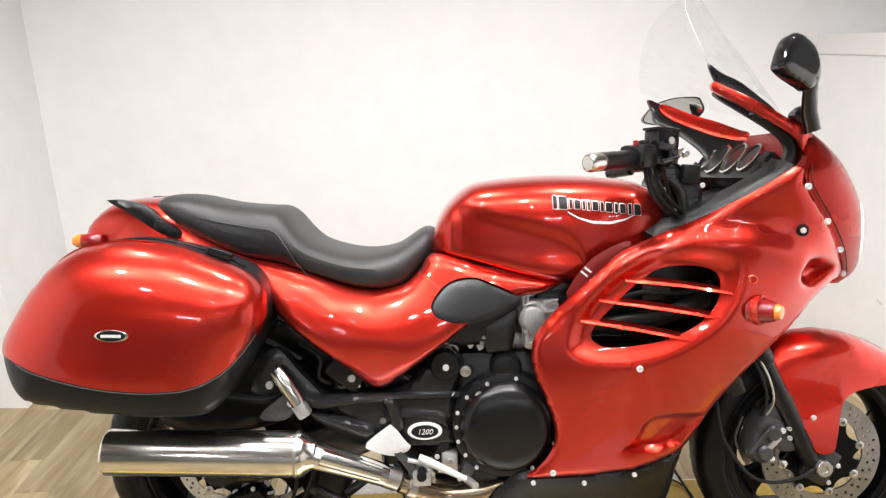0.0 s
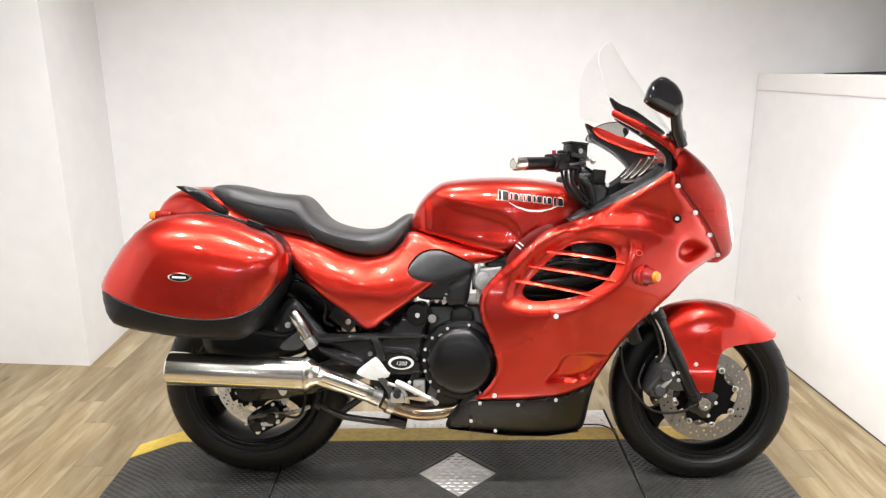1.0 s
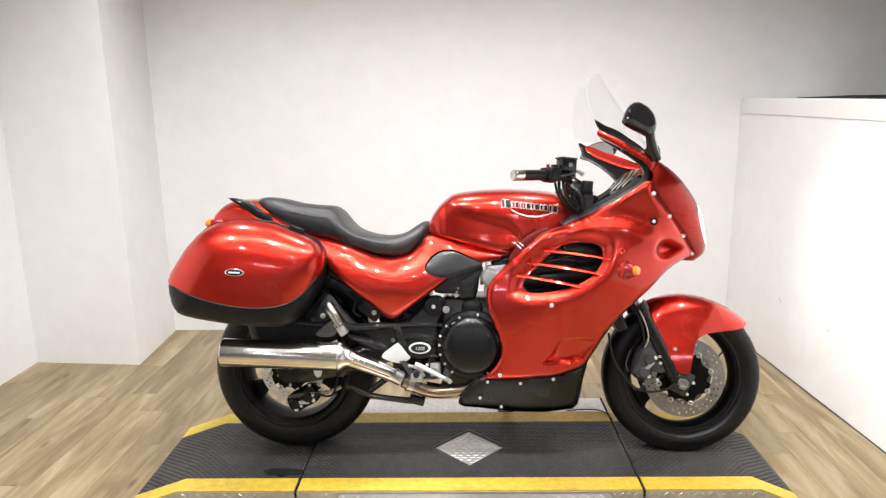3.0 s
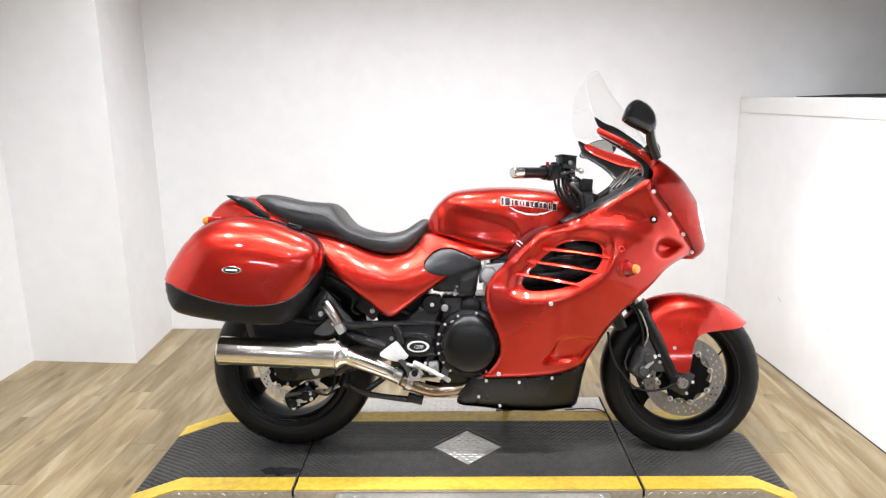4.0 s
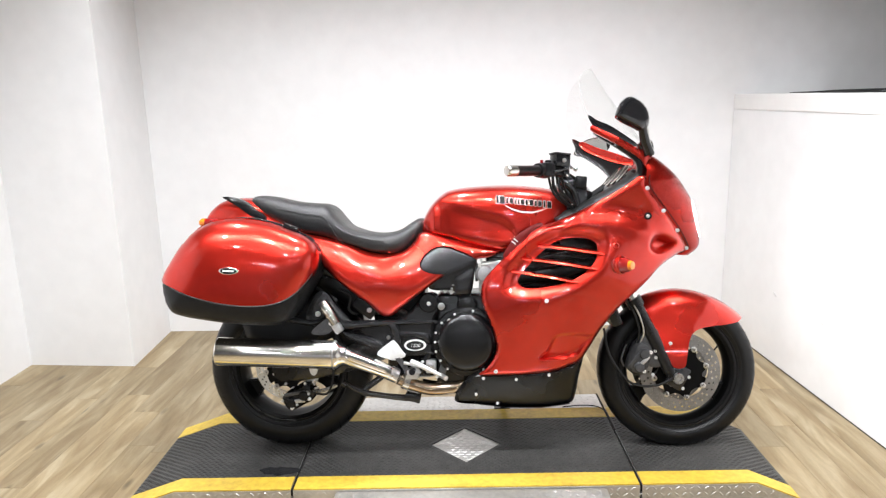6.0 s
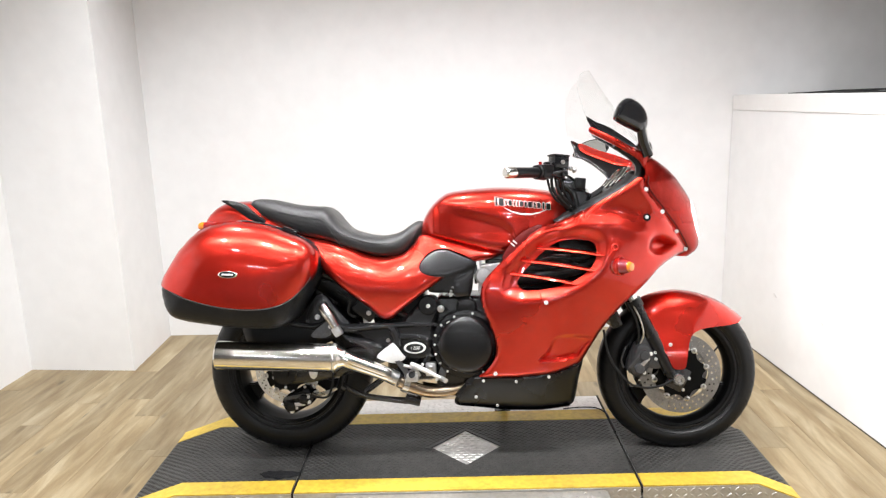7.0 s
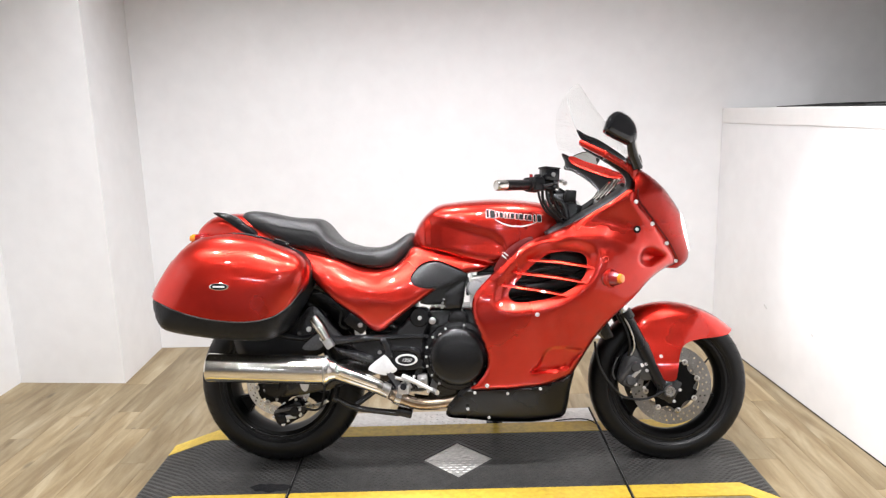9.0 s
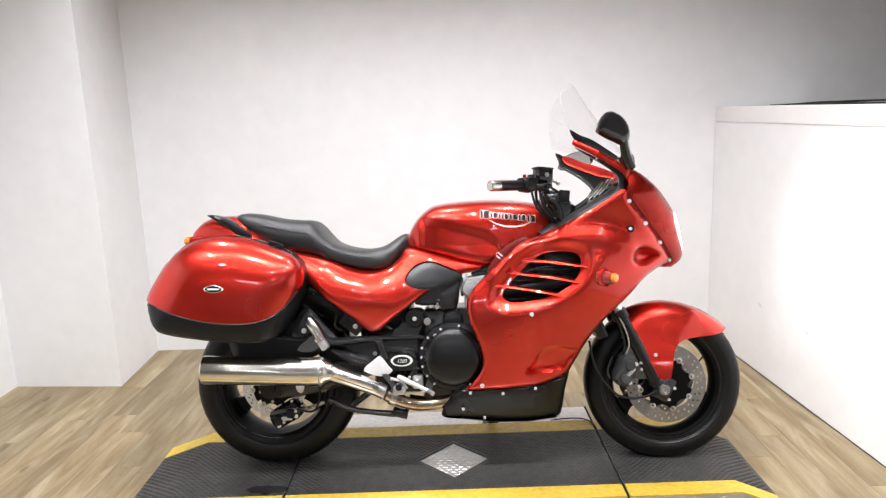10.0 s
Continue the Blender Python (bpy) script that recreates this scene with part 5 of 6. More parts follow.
part("wiring", tube([(-0.55, -0.15, 0.63), (-0.50, -0.165, 0.60), (-0.505, -0.16, 0.55), (-0.48, -0.15, 0.53)], 0.005, 8), HOSE, bike)
part("seat_rail", tube([(-0.95, -0.11, 0.83), (-0.70, -0.12, 0.74), (-0.45, -0.12, 0.62), (-0.28, -0.12, 0.52)], 0.016, 12), SATIN_BLACK, bike, "black tubular seat rail")
part("seat_rail", tube([(-0.95, 0.11, 0.83), (-0.70, 0.12, 0.74), (-0.45, 0.12, 0.62), (-0.28, 0.12, 0.52)], 0.016, 12), SATIN_BLACK, bike)
part("rear_inner_guard", loft(np.linspace(-1.02, -0.46, 20), [(-1.03, 0.78), (-0.90, 0.80), (-0.70, 0.76), (-0.45, 0.66)], [(-1.03, 0.62), (-0.90, 0.66), (-0.72, 0.650), (-0.56, 0.56), (-0.45, 0.47)], [(-1.03, 0.10), (-0.45, 0.11)], 24, 3, 3), BLACK_PLASTIC, bike, "black inner mudguard and tool tray")
part("pannier_rail", tube([(-0.93, -0.165, 0.83), (-0.80, -0.165, 0.56), (-0.66, -0.165, 0.50), (-0.585, -0.17, 0.52)], 0.011, 10), SATIN_BLACK, bike, "black pannier support rail")
hug = []
for a in np.linspace(52, 136, 24):
    c, s = math.cos(radians(a)), math.sin(radians(a))
    ring = [(RX + rr * c, y, RZ + rr * s) for rr, y in ((0.325, -0.098), (0.340, -0.094), (0.349, -0.05), (0.352, 0), (0.349, 0.05), (0.340, 0.094), (0.325, 0.098), (0.331, 0.09), (0.344, 0.045), (0.347, 0), (0.344, -0.045), (0.331, -0.09))]
    hug.append(ring)
part("rear_hugger", skin(hug), BLACK_PLASTIC, bike, "black plastic tyre hugger")
part("guard_side", shell([(-0.930, 0.585), (-0.80, 0.60), (-0.60, 0.58), (-0.555, 0.455), (-0.70, 0.398), (-0.86, 0.398), (-0.930, 0.45)], -0.118, 0.02, roll=(0.02, 0.03), back=-0.10, n=3), BLACK_PLASTIC, bike)
# swing arm, shock and rear brake
part("swing_arm", shell([(-0.20, 0.50), (-0.30, 0.49), (-0.50, 0.41), (-0.70, 0.355), (-0.785, 0.345), (-0.800, 0.312), (-0.785, 0.275), (-0.70, 0.27), (-0.50, 0.31), (-0.30, 0.38), (-0.20, 0.43)], -0.135, 0.02, roll=(0.012, 0.016), back=-0.085, n=4), SATIN_BLACK, bike, "black box-section swing arm")
part("swing_arm", shell([(-0.20, 0.50), (-0.30, 0.49), (-0.50, 0.41), (-0.70, 0.355), (-0.785, 0.345), (-0.800, 0.312), (-0.785, 0.275), (-0.70, 0.27), (-0.50, 0.31), (-0.30, 0.38), (-0.20, 0.43)], -0.140, 0.02, roll=(0.012, 0.016), back=-0.10, n=4, side=-1), SATIN_BLACK, bike)
part("axle_plate", moved(lathe([(0.050, 0.02), (0.050, -0.010), (0.044, -0.016), (0.020, -0.018), (0.018, -0.028), (0.0004, -0.029)], 28), Matrix.Translation((RX, -0.130, RZ))), ENGINE_BLACK, bike)
caliper(-0.715, 0.205, -0.100, 62, bike, ENGINE_BLACK)
for x, z in ((-0.775, 0.195), (-0.718, 0.180), (-0.672, 0.222), (-0.760, 0.262), (-0.685, 0.262), (-0.805, 0.30)):
    bolt(bike, BOLT_STEEL, x, -0.138, z, 0.0055, h=0.006)
part("torque_arm", tube([(-0.70, -0.125, 0.225), (-0.61, -0.13, 0.235), (-0.56, -0.13, 0.255)], 0.007, 10), STEEL, bike)
part("rear_hose", tube([(-0.665, -0.14, 0.23), (-0.60, -0.155, 0.225), (-0.575, -0.155, 0.27), (-0.572, -0.15, 0.33)], 0.0045, 8), HOSE, bike)
part("abs_tag", shell([(-0.668, 0.335), (-0.634, 0.340), (-0.636, 0.305), (-0.646, 0.292), (-0.660, 0.300)], -0.146, 0.012, back=-0.140, n=2), ALLOY_WHITE, bike)
# centre stand folded along the belly
part("centre_stand", tube([(-0.526, -0.150, 0.268), (-0.495, -0.150, 0.246), (-0.45, -0.150, 0.228), (-0.368, -0.145, 0.214), (-0.290, -0.138, 0.204)], [0.008, 0.011, 0.011, 0.011, 0.013], 12), SATIN_BLACK, bike, "black folded centre stand leg")
part("stand_tip", tube([(-0.538, -0.150, 0.268), (-0.522, -0.150, 0.258)], 0.0145, 12), SATIN_BLACK, bike)
part("stand_pad", moved(box(-0.030, 0.030, -0.03, 0.03, -0.014, 0.016, 0.004), pose(-0.268, -0.130, 0.207, 0, 14, 0)), SATIN_BLACK, bike)
part("stand_strut", tube([(-0.455, -0.12, 0.235), (-0.385, -0.11, 0.285)], 0.012, 10), SATIN_BLACK, bike)
# side stand on the far flank carries the lean
part("side_stand", tube([(0.12, 0.14, 0.22), (0.10, 0.24, 0.12), (0.09, 0.315, 0.048)], [0.014, 0.013, 0.012], 12), SATIN_BLACK, bike, "black side stand, extended")
part("stand_foot", moved(box(-0.035, 0.035, -0.022, 0.022, -0.006, 0.006, 0.003), pose(0.088, 0.32, 0.046, 10.5)), SATIN_BLACK, bike)

# --- engine
part("gearbox", box(-0.37, -0.17, -0.10, 0.13, 0.27, 0.56, 0.03), ENGINE_BLACK, bike, "black gearbox casing")
part("battery_box", box(-0.50, -0.22, -0.11, 0.11, 0.52, 0.76, 0.02), BLACK_PLASTIC, bike, "black battery box")
part("shock_absorber", tube([(-0.36, 0, 0.38), (-0.42, 0, 0.66)], 0.045, 18), SATIN_BLACK, bike)
engine = part("engine_block", box(-0.175, 0.30, -0.150, 0.150, 0.24, 0.60, 0.02), ENGINE_BLACK, bike, "black four-cylinder engine")
part("cylinder_block", box(0.02, 0.30, -0.150, 0.150, 0.56, 0.80, 0.015), ENGINE_BLACK, engine)
for k in range(9):
    part("cooling_fin", box(0.03, 0.31, -0.157, 0.157, 0.585 + 0.022 * k, 0.591 + 0.022 * k, 0.002), ENGINE_BLACK, engine)
cover = part("clutch_cover", moved(lathe([(0.130, 0.05), (0.130, 0.0), (0.126, -0.006), (0.112, -0.008), (0.108, -0.016), (0.103, -0.028), (0.090, -0.037), (0.060, -0.043), (0.0004, -0.045)], 64), pose(-0.058, -0.186, 0.428)), ENGINE_BLACK, bike, "round satin black clutch cover")
for a, r in ((113, 0.113), (78, 0.118), (142, 0.118), (163, 0.121), (180, 0.119), (197, 0.121), (215, 0.121), (234, 0.124), (338, 0.122), (300, 0.121)):
    bolt(bike, BOLT_STEEL, -0.058 + r * math.cos(radians(a)), -0.194, 0.428 + r * math.sin(radians(a)), 0.0048)
part("oil_filler", moved(lathe([(0.012, 0.01), (0.012, -0.008), (0.008, -0.010), (0.0004, -0.010)], 20), pose(-0.118, -0.198, 0.505, 0, 0, -20)), STEEL, bike)
part("starter_cover", moved(lathe([(0.048, 0.05), (0.048, 0.0), (0.040, -0.012), (0.0004, -0.016)], 32), pose(-0.056, -0.175, 0.566) @ Matrix.Diagonal((0.8, 1, 0.72, 1))), ENGINE_BLACK, bike)
part("banjo_fitting", moved(lathe([(0.013, 0.0), (0.013, -0.012), (0.006, -0.013), (0.006, -0.006), (0.0004, -0.006)], 18), pose(-0.152, -0.170, 0.560)), STEEL, bike)
# two white chips stand in for bright wall showing through gaps here
part("clip", shell([(-0.162, 0.628), (-0.147, 0.622), (-0.140, 0.604), (-0.128, 0.622), (-0.142, 0.638)], -0.150, 0.01, back=-0.142, n=2), ALLOY_WHITE, bike)
part("clip", shell([(-0.122, 0.622), (-0.108, 0.628), (-0.104, 0.612), (-0.118, 0.600)], -0.150, 0.01, back=-0.142, n=2), ALLOY_WHITE, bike)
part("side_cover", shell([(-0.195, 0.624), (-0.200, 0.690), (-0.140, 0.735), (-0.025, 0.760), (-0.018, 0.715), (-0.026, 0.682), (-0.042, 0.604), (-0.098, 0.600), (-0.108, 0.619)], -0.170, 0.012, roll=(0.008, 0.010), back=-0.10, n=3), INSERT, bike, "black plastic airbox cover")
part("cover_rib", shell([(-0.100, 0.604), (-0.102, 0.668), (-0.030, 0.706), (-0.030, 0.676), (-0.046, 0.606)], -0.181, 0.012, roll=(0.005, 0.008), back=-0.165, n=1), INSERT, bike)
for x, z in ((-0.108, 0.640), (-0.112, 0.626)):
    bolt(bike, STEEL, x, -0.172, z, 0.005)
# carburettor
carb = part("carburettor", moved(lathe([(0.030, 0.02), (0.034, 0.0), (0.034, -0.02), (0.026, -0.030), (0.0004, -0.032)], 24), pose(0.012, -0.150, 0.680)), ALLOY, bike, "cast alloy carburettor")
part("float_bowl", box(-0.010, 0.040, -0.17, -0.11, 0.605, 0.660, 0.010), ALLOY, carb)
part("carb_body", box(-0.005, 0.075, -0.165, -0.10, 0.655, 0.725, 0.012), ALLOY, carb)
part("intake_clamp", lathe([(0.034, -0.006), (0.037, 0), (0.034, 0.006)], 24, axis="X", at=(-0.018, -0.135, 0.685), closed=True), CALIPER, carb)
part("drain_screw", tube([(0.015, -0.14, 0.610), (0.017, -0.142, 0.585)], 0.007, 10), ALLOY, carb)
part("choke_knob", moved(lathe([(0.010, 0.01), (0.010, -0.012), (0.006, -0.014), (0.0004, -0.014)], 14), pose(0.052, -0.170, 0.640)), STEEL, carb)
part("vent_pipe", tube([(0.000, -0.165, 0.735), (-0.006, -0.175, 0.690), (0.000, -0.172, 0.640)], 0.0045, 10), STEEL, carb)
for z in (0.62, 0.65, 0.69, 0.715):
    part("throttle_link", tube([(-0.01, -0.172, z), (0.07, -0.176, z + 0.012)], 0.003, 8), STEEL, carb)
part("frame_spine", tube([(-0.30, 0, 0.70), (0.0, 0, 0.78), (0.25, 0, 0.84), (0.42, 0, 0.90)], 0.045, 16), SATIN_BLACK, bike)
part("steering_head", tube([(0.455, 0, 0.80), (0.385, 0, 0.965)], 0.04, 18), SATIN_BLACK, bike)
part("radiator", moved(box(-0.02, 0.02, -0.17, 0.17, -0.13, 0.13, 0.008), pose(0.46, 0, 0.60, 0, -22, 0)), ENGINE_BLACK, bike)
part("inner_panel", box(0.24, 0.54, -0.125, -0.115, 0.58, 0.86, 0.003), BLACK_PLASTIC, bike)
part("coolant_hose", tube([(0.14, -0.19, 0.66), (0.22, -0.205, 0.675), (0.32, -0.20, 0.69), (0.42, -0.17, 0.72)], 0.020, 14), HOSE, bike, "black coolant hose behind the vent")
part("coil_pack", box(0.26, 0.33, -0.20, -0.16, 0.72, 0.76, 0.006), ENGINE_BLACK, bike)
part("wiring", tube([(0.18, -0.20, 0.72), (0.26, -0.21, 0.745), (0.36, -0.20, 0.74), (0.43, -0.18, 0.76)], 0.006, 8), HOSE, bike)
knee = part("knee_trim", shell([(0.079, 0.752), (0.122, 0.815), (0.172, 0.852), (0.215, 0.868), (0.222, 0.856), (0.160, 0.806), (0.100, 0.748)], lambda q: flank(q) + 0.012, 0.010, roll=(0.004, 0.008), thick=0.006, n=4), TRIM_RED, bike, "dark red trim strip between fairing and tank")
for kx, kz in ((0.118, 0.797), (0.126, 0.806)):
    part("trim_mark", moved(box(-0.010, 0.010, -0.001, 0.001, -0.0022, 0.0022), pose(kx, float(flank(np.array([[kx, kz]]))[0]) + 0.0105, kz, 0, 40, 0)), ALLOY_WHITE, knee)

# --- cockpit
edge_line = even(curve([(0.285, 0.874), (0.376, 0.916), (0.467, 0.964), (0.533, 1.004), (0.560, 1.030)], 8), 0.015)
for s in (1, -1):
    rows = []
    for x, z in edge_line:
        y = float(flank(np.array([[x, min(z, 1.045)]]))[0])
        rows.append([(x, s * (y + 0.024), z - 0.012), (x - 0.002, s * (y + 0.026), z + 0.001), (x - 0.012, s * (y + 0.040), z + 0.008), (x - 0.020, s * (y + 0.085), z + 0.016), (x - 0.016, s * (y + 0.110), z + 0.002), (x, s * (y + 0.110), z - 0.03), (x, s * (y + 0.03), z - 0.03)])
    part("dash_panel", skin(rows), DASH_GREY, bike, "black inner dash panel")
part("cockpit_liner", loft(np.linspace(0.36, 0.66, 12), [(0.36, 0.885), (0.50, 0.955), (0.66, 1.03)], [(0.36, 0.80), (0.66, 0.80)], [(0.36, 0.15), (0.50, 0.20), (0.66, 0.19)], 24, 4, 4), BLACK_PLASTIC, bike, "black cockpit liner")
dash = part("instrument_panel", moved(box(-0.05, 0.05, -0.185, 0.185, -0.045, 0.045, 0.02), pose(0.575, 0, 1.005, 0, 38, 0)), BLACK_PLASTIC, bike, "black instrument binnacle with bright-ringed dials")
for k, (y, r) in enumerate(((-0.12, 0.040), (-0.03, 0.046), (0.07, 0.046), (0.15, 0.036))):
    m = pose(0.545, y, 1.045, 0, -52, 0)
    part("dial_ring", moved(lathe([(r, 0.0), (r, 0.009), (r - 0.004, 0.011), (r - 0.004, 0.002)], 32, axis="Z", closed=True), m), CHROME, dash)
    part("dial_face", moved(lathe([(r - 0.006, 0.0), (r - 0.006, 0.006), (0.0004, 0.006)], 32, axis="Z"), m), BADGE_BLACK, dash)
# screen surround: a black lip, a red strip and a black lower fin on each flank, closing in towards the front
NEAR_FIN = ("near", 1, lambda q: np.interp(q[:, 0], [0.40, 0.50, 0.575, 0.62], [-0.250, -0.272, -0.290, -0.268]),
            [(0.411, 1.194), (0.454, 1.169), (0.518, 1.133), (0.571, 1.097), (0.599, 1.071), (0.597, 1.045), (0.575, 1.021), (0.541, 0.996), (0.522, 1.001), (0.550, 1.030), (0.560, 1.059), (0.547, 1.088), (0.513, 1.117), (0.467, 1.149), (0.423, 1.179)],
            [(0.401, 1.214), (0.424, 1.203), (0.492, 1.166), (0.552, 1.127), (0.583, 1.109), (0.614, 1.082), (0.605, 1.050), (0.583, 1.054), (0.570, 1.080), (0.552, 1.097), (0.515, 1.124), (0.464, 1.156), (0.416, 1.184), (0.397, 1.198)])
FAR_FIN = ("far", -1, lambda q: -0.222 + 0.58 * (q[:, 0] - 0.42),
           [(0.398, 1.223), (0.429, 1.206), (0.468, 1.178), (0.520, 1.150), (0.572, 1.127), (0.617, 1.109), (0.604, 1.066), (0.571, 1.033), (0.546, 1.034), (0.528, 1.066), (0.488, 1.107), (0.445, 1.139), (0.415, 1.159), (0.409, 1.188)],
           [(0.422, 1.201), (0.438, 1.205), (0.500, 1.173), (0.552, 1.152), (0.603, 1.127), (0.627, 1.116), (0.613, 1.098), (0.562, 1.109), (0.510, 1.132), (0.457, 1.160), (0.431, 1.181)])
LIP_LINE = [(0.387, 1.252), (0.427, 1.233), (0.473, 1.219), (0.531, 1.188), (0.585, 1.154), (0.561, 1.147), (0.519, 1.167), (0.468, 1.188), (0.427, 1.203), (0.409, 1.210)]
for _, s, face, low, strip_line in (NEAR_FIN, FAR_FIN):
    inner = 0.022 if s > 0 else -0.008
    wing = part("screen_fin", shell(low, lambda q: face(q) + inner, 0.008, roll=(0.006, 0.008), thick=0.016, n=4, side=s), BLACK_PLASTIC, bike, "black screen surround fin")
    part("red_strip", shell(strip_line, lambda q: face(q) - 0.004, 0.006, roll=(0.0035, 0.005), thick=0.012 if s > 0 else 0.024, n=4, side=s), RED, wing, "glossy red trim strip")
    if s > 0:
        part("screen_base", shell(LIP_LINE, lambda q: -0.248 + 0.50 * (q[:, 0] - 0.40), 0.008, roll=(0.003, 0.005), thick=0.006, n=4, side=s), GLOSS_BLACK, wing)
# clear screen
mid_line = curve([(0.650, 1.150), (0.583, 1.245), (0.527, 1.324), (0.486, 1.388), (0.456, 1.440), (0.440, 1.466)], 5)
rim_line = curve([(0.387, 1.245), (0.376, 1.290), (0.370, 1.340), (0.372, 1.390), (0.390, 1.430), (0.420, 1.455)], 5)
rim_half = np.interp(np.linspace(0, 1, len(mid_line)), [0, 0.2, 0.4, 0.6, 0.8, 1], [0.260, 0.242, 0.200, 0.150, 0.100, 0.060])
rows = []
for (mx, mz), (ex, ez), w in zip(mid_line, rim_line, rim_half):
    rows.append([(mx + (ex - mx) * abs(u) ** 2.2, w * u, mz + (ez - mz) * abs(u) ** 2.2) for u in np.linspace(-1, 1, 25)])
bm = skin(rows, closed=False)
bmesh.ops.solidify(bm, geom=bm.faces[:], thickness=0.0015)
screen = part("windscreen", bm, CLEAR, bike, "clear curved windscreen")
screen.visible_shadow = False
rim = part("screen_rim", tube([r[0] for r in rows] + [rows[-1][12]], 0.0008, 6, 1), SCREEN_EDGE, screen, "pale polished edge of the screen")

# handlebar
bars = part("handlebar", tube([(0.40, -0.10, 0.985), (0.33, -0.16, 1.025), (0.245, -0.27, 1.055), (0.145, -0.385, 1.050)], 0.0115, 12), SATIN_BLACK, bike, "black handlebar with grips and levers")
part("grip", tube([(0.205, -0.313, 1.056), (0.113, -0.416, 1.049)], [0.0185, 0.019], 18), BLACK_PLASTIC, bars)
part("bar_end", tube([(0.115, -0.414, 1.0492), (0.110, -0.419, 1.049), (0.086, -0.442, 1.047), (0.081, -0.446, 1.047)], [0.0165, 0.0185, 0.0185, 0.014], 20), CHROME, bars, "ribbed chrome bar end")
for k in range(5):
    part("bar_end_rib", tube([(0.107 - 0.0045 * k, -0.4215 - 0.0042 * k, 1.0488 - 0.0004 * k), (0.1053 - 0.0045 * k, -0.4231 - 0.0042 * k, 1.0486 - 0.0004 * k)], 0.0192, 20), CHROME, bars)
part("switch_box", moved(box(-0.026, 0.026, -0.032, 0.032, -0.024, 0.026, 0.008), pose(0.222, -0.298, 1.058, 0, 0, 40)), BLACK_PLASTIC, bars)
part("red_button", moved(lathe([(0.006, 0), (0.006, 0.01), (0.0004, 0.011)], 12, axis="Z"), pose(0.210, -0.318, 1.083)), RED_LENS, bars)
resv = part("brake_reservoir", moved(box(-0.030, 0.030, -0.024, 0.024, -0.022, 0.024, 0.005), pose(0.280, -0.270, 1.092, 0, 4, 25)), GLOSS_BLACK, bars, "black brake fluid reservoir")
part("sight_glass", moved(lathe([(0.008, 0), (0.008, -0.003), (0.0004, -0.003)], 16), pose(0.291, -0.300, 1.092, 0, 0, 25)), STEEL, resv)
part("reservoir_cap", moved(box(-0.032, 0.032, -0.026, 0.026, 0, 0.006, 0.002), pose(0.280, -0.270, 1.114, 0, 4, 25)), BLACK_PLASTIC, resv)
part("master_cylinder", moved(box(-0.034, 0.026, -0.020, 0.020, -0.020, 0.020, 0.007), pose(0.275, -0.262, 1.058, 0, 8, 35)), BLACK_PLASTIC, bars)
part("lever_pivot", moved(lathe([(0.012, -0.014), (0.012, 0.014), (0.006, 0.016), (0.0004, 0.016)], 14, axis="Z"), pose(0.300, -0.282, 1.058)), SATIN_BLACK, bars)
part("brake_lever", tube([(0.300, -0.280, 1.062), (0.298, -0.325, 1.058), (0.275, -0.365, 1.052), (0.245, -0.385, 1.046)], [0.006, 0.005, 0.0045, 0.005], 10), SATIN_BLACK, bars)
part("top_clamp", moved(box(-0.035, 0.035, -0.13, 0.13, -0.014, 0.014, 0.006), pose(0.385, 0, 0.985, 0, 24, 0)), SATIN_BLACK, bars)
part("bar_clamp", moved(box(-0.024, 0.024, -0.028, 0.028, -0.035, 0.035, 0.008), pose(0.335, -0.135, 1.010, 0, 24, 0)), SATIN_BLACK, bars)
for pts in ([(0.28, -0.27, 1.06), (0.30, -0.25, 0.99), (0.33, -0.20, 0.955), (0.38, -0.14, 0.94)], [(0.235, -0.29, 1.045), (0.250, -0.29, 0.985), (0.29, -0.25, 0.945), (0.36, -0.16, 0.92)], [(0.30, -0.22, 1.06), (0.36, -0.19, 1.02), (0.37, -0.17, 0.96), (0.40, -0.12, 0.90)]):
    part("control_cable", tube(pts, 0.0045, 8), HOSE, bars)
part("switch_housing", tube([(0.240, -0.280, 1.058), (0.222, -0.298, 1.057), (0.196, -0.324, 1.056)], [0.024, 0.029, 0.025], 18), BLACK_PLASTIC, bars)
part("housing_cap", moved(lathe([(0.013, 0.0), (0.013, 0.012), (0.008, 0.015), (0.0004, 0.015)], 14, axis="Z"), pose(0.236, -0.290, 1.080)), BLACK_PLASTIC, bars)
riser = part("bar_riser", shell([(0.276, 1.027), (0.310, 1.040), (0.345, 1.039), (0.372, 1.012), (0.400, 0.985), (0.388, 0.921), (0.334, 0.900), (0.294, 0.962)], -0.205, 0.012, roll=(0.012, 0.016), back=-0.165, n=3), SATIN_BLACK, bars, "black cast handlebar riser")
part("riser_rib", tube([(0.292, -0.212, 1.020), (0.335, -0.216, 0.990), (0.352, -0.214, 0.925)], [0.010, 0.013, 0.010], 12), SATIN_BLACK, riser)
part("switch_block", moved(box(-0.020, 0.020, -0.014, 0.014, -0.022, 0.022, 0.004), pose(0.362, -0.218, 1.018, 0, 6, 0)), BLACK_PLASTIC, bars)
for fx, fz, fr in ((0.388, 0.992, 0.0065), (0.300, 0.985, 0.005), (0.330, 0.940, 0.005)):
    bolt(bars, BOLT_STEEL, fx, -0.224, fz, fr)
for fx, fz in ((0.325, 1.072), (0.338, 1.064)):
    part("banjo_fitting", moved(lathe([(0.0085, 0.006), (0.0085, -0.006), (0.004, -0.009), (0.0004, -0.009)], 14), pose(fx, -0.252, fz)), STEEL, bars)
